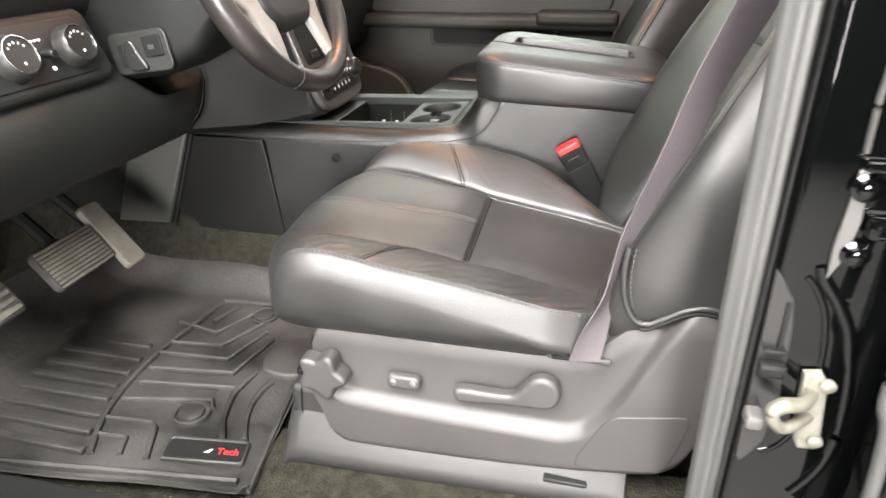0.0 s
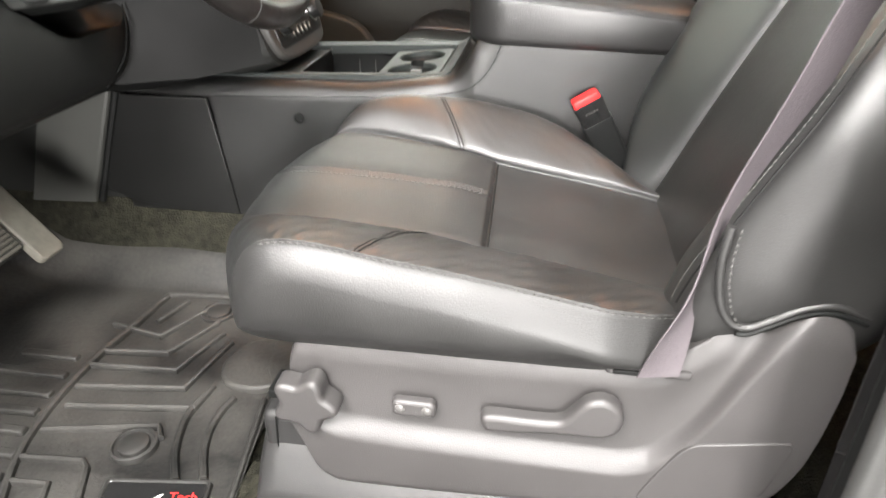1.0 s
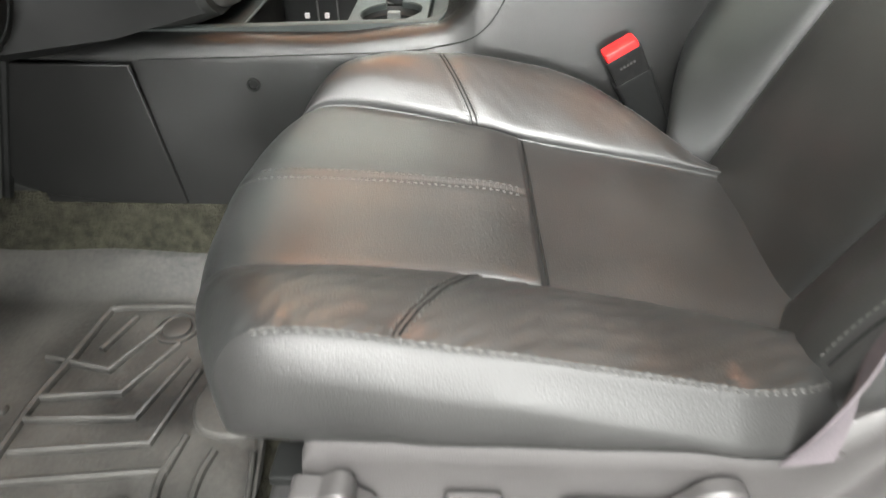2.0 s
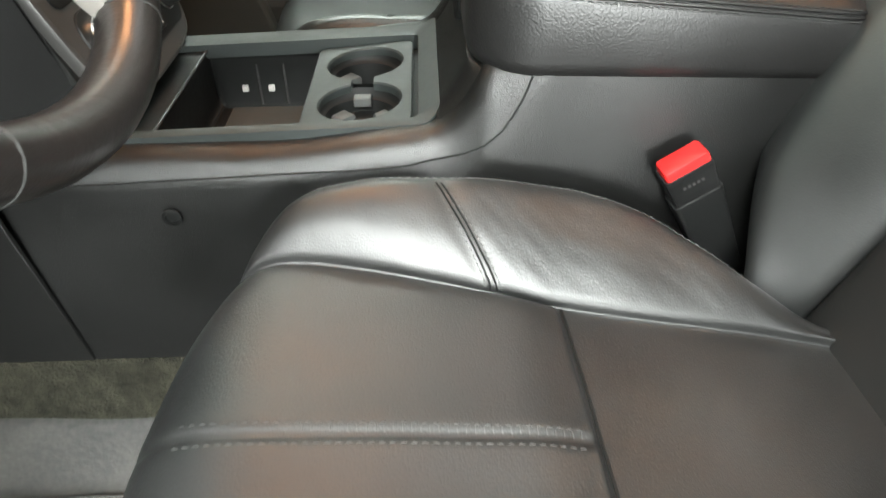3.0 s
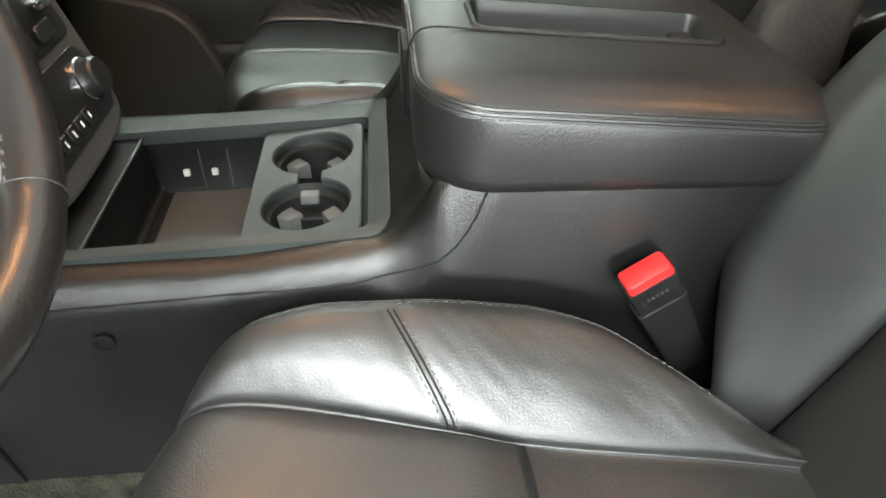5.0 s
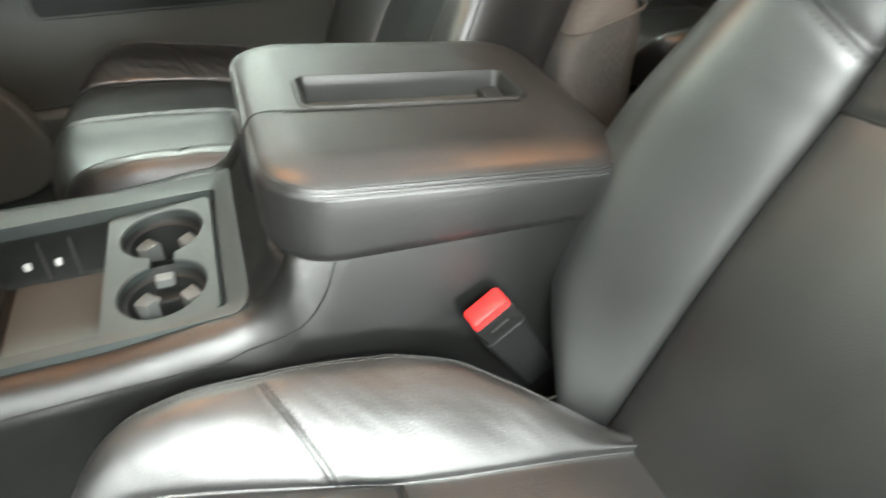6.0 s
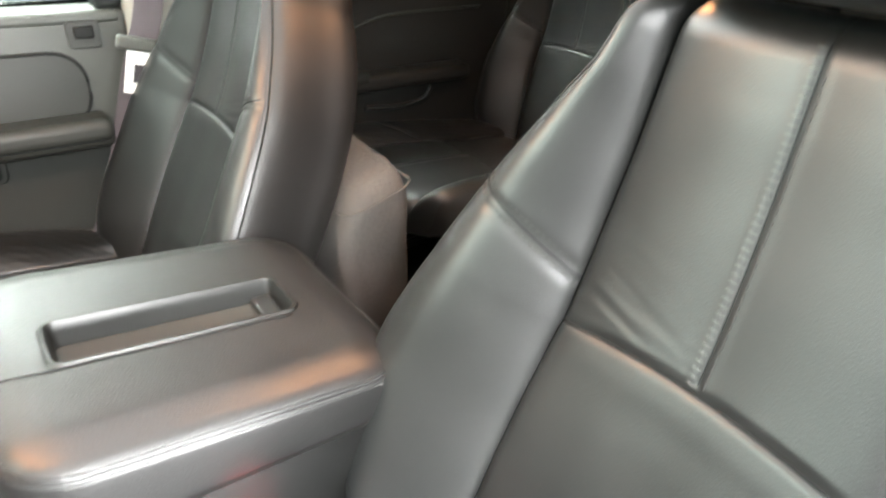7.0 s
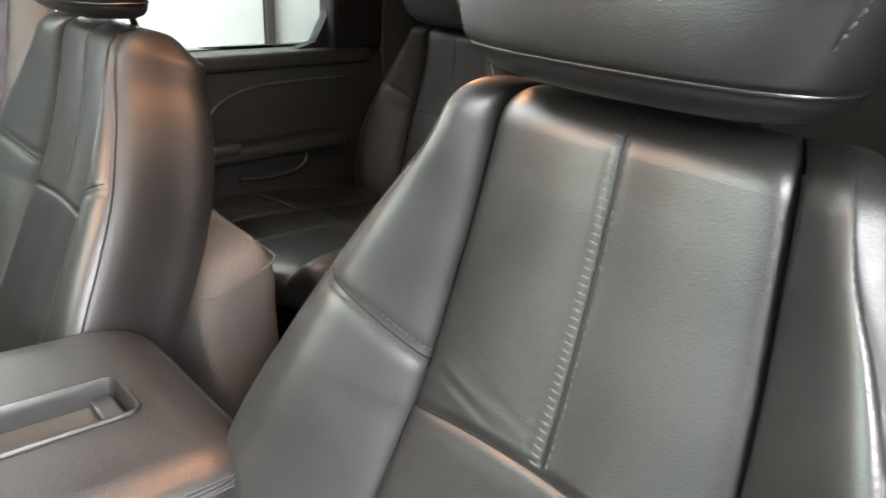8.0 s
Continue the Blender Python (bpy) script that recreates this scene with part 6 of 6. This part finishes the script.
PILLAR_CLOTH = material("beige_pillar_cloth", (0.20, 0.185, 0.16), 0.9, grain=0.0005, size=500, patch=0.08, kind="NOISE")
add_front_right_door()
add_rear_right_door()
tagged(part("pillar_trim", rbox((0.135, 1.965, -0.03), (0.30, 2.08, 1.15), 0.02, 3), PILLAR_CLOTH), "beige cloth-covered pillar trim", "pillar", kind="structure")
for name, a, b, mat in (("roof_rail", (-0.9, 1.94, 1.08), (2.2, 2.08, 1.16), HEADLINER), ("roof_rail", (-0.9, 0.42, 1.08), (2.2, 0.56, 1.16), HEADLINER), 
                        ("quarter_panel", (1.05, 1.99, -0.25), (2.26, 2.10, 1.08), PANEL), ("quarter_panel", (1.05, 0.36, -0.25), (2.26, 0.47, 1.08), PANEL), ("rear_gate", (2.26, 0.40, -0.25), (2.32, 2.06, 1.2), PAINT),
                        ("sill_panel", (-0.90, 0.36, -0.30), (0.36, 0.41, -0.012), PAINT), ("sill_panel", (-0.90, 2.05, -0.30), (1.05, 2.10, -0.02), PAINT), ("cowl_side", (-1.36, 0.36, -0.3), (-0.92, 0.42, 0.80), PANEL), ("cowl_side", (-1.36, 2.04, -0.3), (-0.80, 2.10, 0.80), PANEL)):
    tagged(slab(name, a, b, mat, 0.01), {"roof_rail": "pale cloth roof rail trim", "quarter_panel": "dark trimmed rear quarter panel", "rear_gate": "gloss black rear gate", "sill_panel": "gloss black door sill", "cowl_side": "dark cowl side panel"}[name], kind="structure")


tagged(pierced("roof_panel", (-0.60, 0.44, 1.20), (2.26, 2.06, 1.225), ADDED_OPENING, PAINT), "gloss black roof panel")
tagged(part("added_roof_glass", rbox((ADDED_OPENING[0] + 0.004, ADDED_OPENING[1] + 0.004, 1.212), (ADDED_OPENING[2] - 0.004, ADDED_OPENING[3] - 0.004, 1.218), 0.0), GLASS), "clear glass over the added roof opening", kind="structure").visible_shadow = False


def add_bag():
    bag = thing("cloth_bag", "soft beige suede bag standing behind the passenger seat", "bag", (0.32, 1.58, -0.03))
    rows = []
    for k, z in enumerate(np.linspace(-0.03, 1, 26)):
        f = max(z, 0.0)
        zz = -0.03 + 0.535 * f
        rr = 0.0 if f < 0.86 else (f - 0.86) / 0.14
        shrink = 0.02 * rr ** 2
        ring = rounded(0.262 + shrink, 1.408 + shrink, 0.378 - shrink, 1.80 - shrink, 0.028, 8)
        rows.append([(x + 0.004 * math.sin(zz * 31 + y * 17), y + 0.005 * math.sin(zz * 23 + x * 40), zz - 0.30 * max(0.37 - x, 0) * rr ** 0.5 + 0.05 * rr * max(y - 1.5, 0)) for x, y in ring])
    bm = grid(rows, wrap=True, caps=True)
    part("body", bm, FABRIC, bag, sharp=70)
    ring = [(x, y, 0.478 - 0.30 * max(0.37 - x, 0)) for x, y in rounded(0.261, 1.406, 0.380, 1.802, 0.03, 8)]
    part("seam", tube(ring, 0.002, closed=True, seg=6), FABRIC, bag)
    part("handle", tube(spline([(0.33, 1.56, 0.48), (0.33, 1.58, 0.535), (0.33, 1.66, 0.545), (0.33, 1.70, 0.49)], 24), 0.012), FABRIC, bag, "soft handle loop")
    return bag


add_bag()
add_seat("second_row_seat", "black leather second-row seat in the shaded rear", -1, 0.88, 1.735, 1.735, 0.057, 0.28, 0.78, 0.88)


def add_passenger_belt():
    b = thing("passenger_seat_belt", "grey webbing passenger belt with bright steel tongue", "seat belt", (0.0, 1.93, 0.2))
    path = spline([(0.24, 1.945, 1.0), (0.188, 1.938, 0.75), (0.160, 1.932, 0.64), (0.138, 1.930, 0.585), (0.100, 1.930, 0.47), (0.055, 1.93, 0.33), (0.0, 1.93, 0.22), (-0.04, 1.93, 0.15)], 50)
    part("webbing", ribbon(path, 0.047, [(0.98, -0.1, -0.2)] * 3, 0.0009), WEBBING, b)
    m = Matrix.Translation((0.140, 1.920, 0.592)) @ pose(0, 0, 0, 0, 14, 0) @ Matrix.Scale(1.3, 4)
    tongue = part("tongue_grip", rbox((-0.032, -0.008, -0.004), (0.032, 0.008, 0.014), 0.004, 2, m), PANEL_TOP, b, "grey tongue grip")
    bm = bmesh.new()
    for (xa, xb, za, zb_) in ((-0.018, -0.008, -0.062, 0.0), (0.008, 0.018, -0.062, 0.0), (-0.008, 0.008, -0.062, -0.048), (-0.008, 0.008, -0.022, 0.0)):
        q = rbox((xa, -0.0015, za), (xb, 0.0015, zb_), 0.0, 1, m)
        me = bpy.data.meshes.new("tmp")
        q.to_mesh(me)
        q.free()
        bm.from_mesh(me)
        bpy.data.meshes.remove(me)
    part("tongue", bm, TONGUE, b, "bright steel tongue")
    return b


add_passenger_belt()


# ---- lamps overhead and what shows through the windows ----
def add_cabin_lamp(name, label, x, w, h):
    lamp = thing(name, label, "lamp", (x, 1.24, 1.15), "cabin lamps")
    part("frame", rbox((x - w / 2 - 0.02, 1.24 - h / 2 - 0.02, 1.138), (x + w / 2 + 0.02, 1.24 + h / 2 + 0.02, 1.15), 0.004), HEADLINER, lamp)
    part("lens", rbox((x - w / 2, 1.24 - h / 2, 1.130), (x + w / 2, 1.24 + h / 2, 1.139), 0.003), LENS, lamp, "lit warm lens")


add_cabin_lamp("dome_lamp", "warm cabin dome lamp, lit", 0.42, 0.13, 0.11)
add_cabin_lamp("map_lamp", "warm overhead map lamp, lit", -0.44, 0.10, 0.20)


def add_wall_panels():
    w = thing("workshop_door", "white panelled sectional workshop door in the wall", "garage door", (1.2, 4.28, -0.5))
    for i, z in enumerate((-0.5, 0.06, 0.62, 1.18, 1.74)):
        part("panel", rbox((-1.6, 4.262, z + 0.006), (2.05, 4.297, z + 0.554), 0.008), WALL, w)
    part("rail", rbox((2.06, 4.25, -0.5), (2.12, 4.297, 2.3), 0.008), STEEL, w, "steel guide rail")
    sh = thing("wall_shelf", "small grey wall shelf with bottles", "shelf", (2.9, 4.2, 1.05))
    part("board", rbox((2.65, 4.10, 1.05), (3.4, 4.297, 1.07), 0.004), SILVER, sh)
    r = thing("red_bottle", "small red bottle on the wall shelf", "bottle", (2.95, 4.2, 1.07))
    part("body", lathe([(0.035, 0), (0.035, 0.10), (0.012, 0.13), (0.012, 0.15), (0.001, 0.15)], Matrix.Translation((2.95, 4.2, 1.07)), 20), RED, r)
    t = thing("teal_hose_reel", "teal hose coil hanging on the white wall", "hose", (2.95, 4.22, 0.7))
    part("coil", tube([(2.9 + 0.12 * math.cos(a), 4.25, 0.80 + 0.15 * math.sin(a)) for a in np.linspace(0, 2 * math.pi, 30, endpoint=False)], 0.03, closed=True, up=(0, 1, 0.01)), TEAL, t)


add_wall_panels()
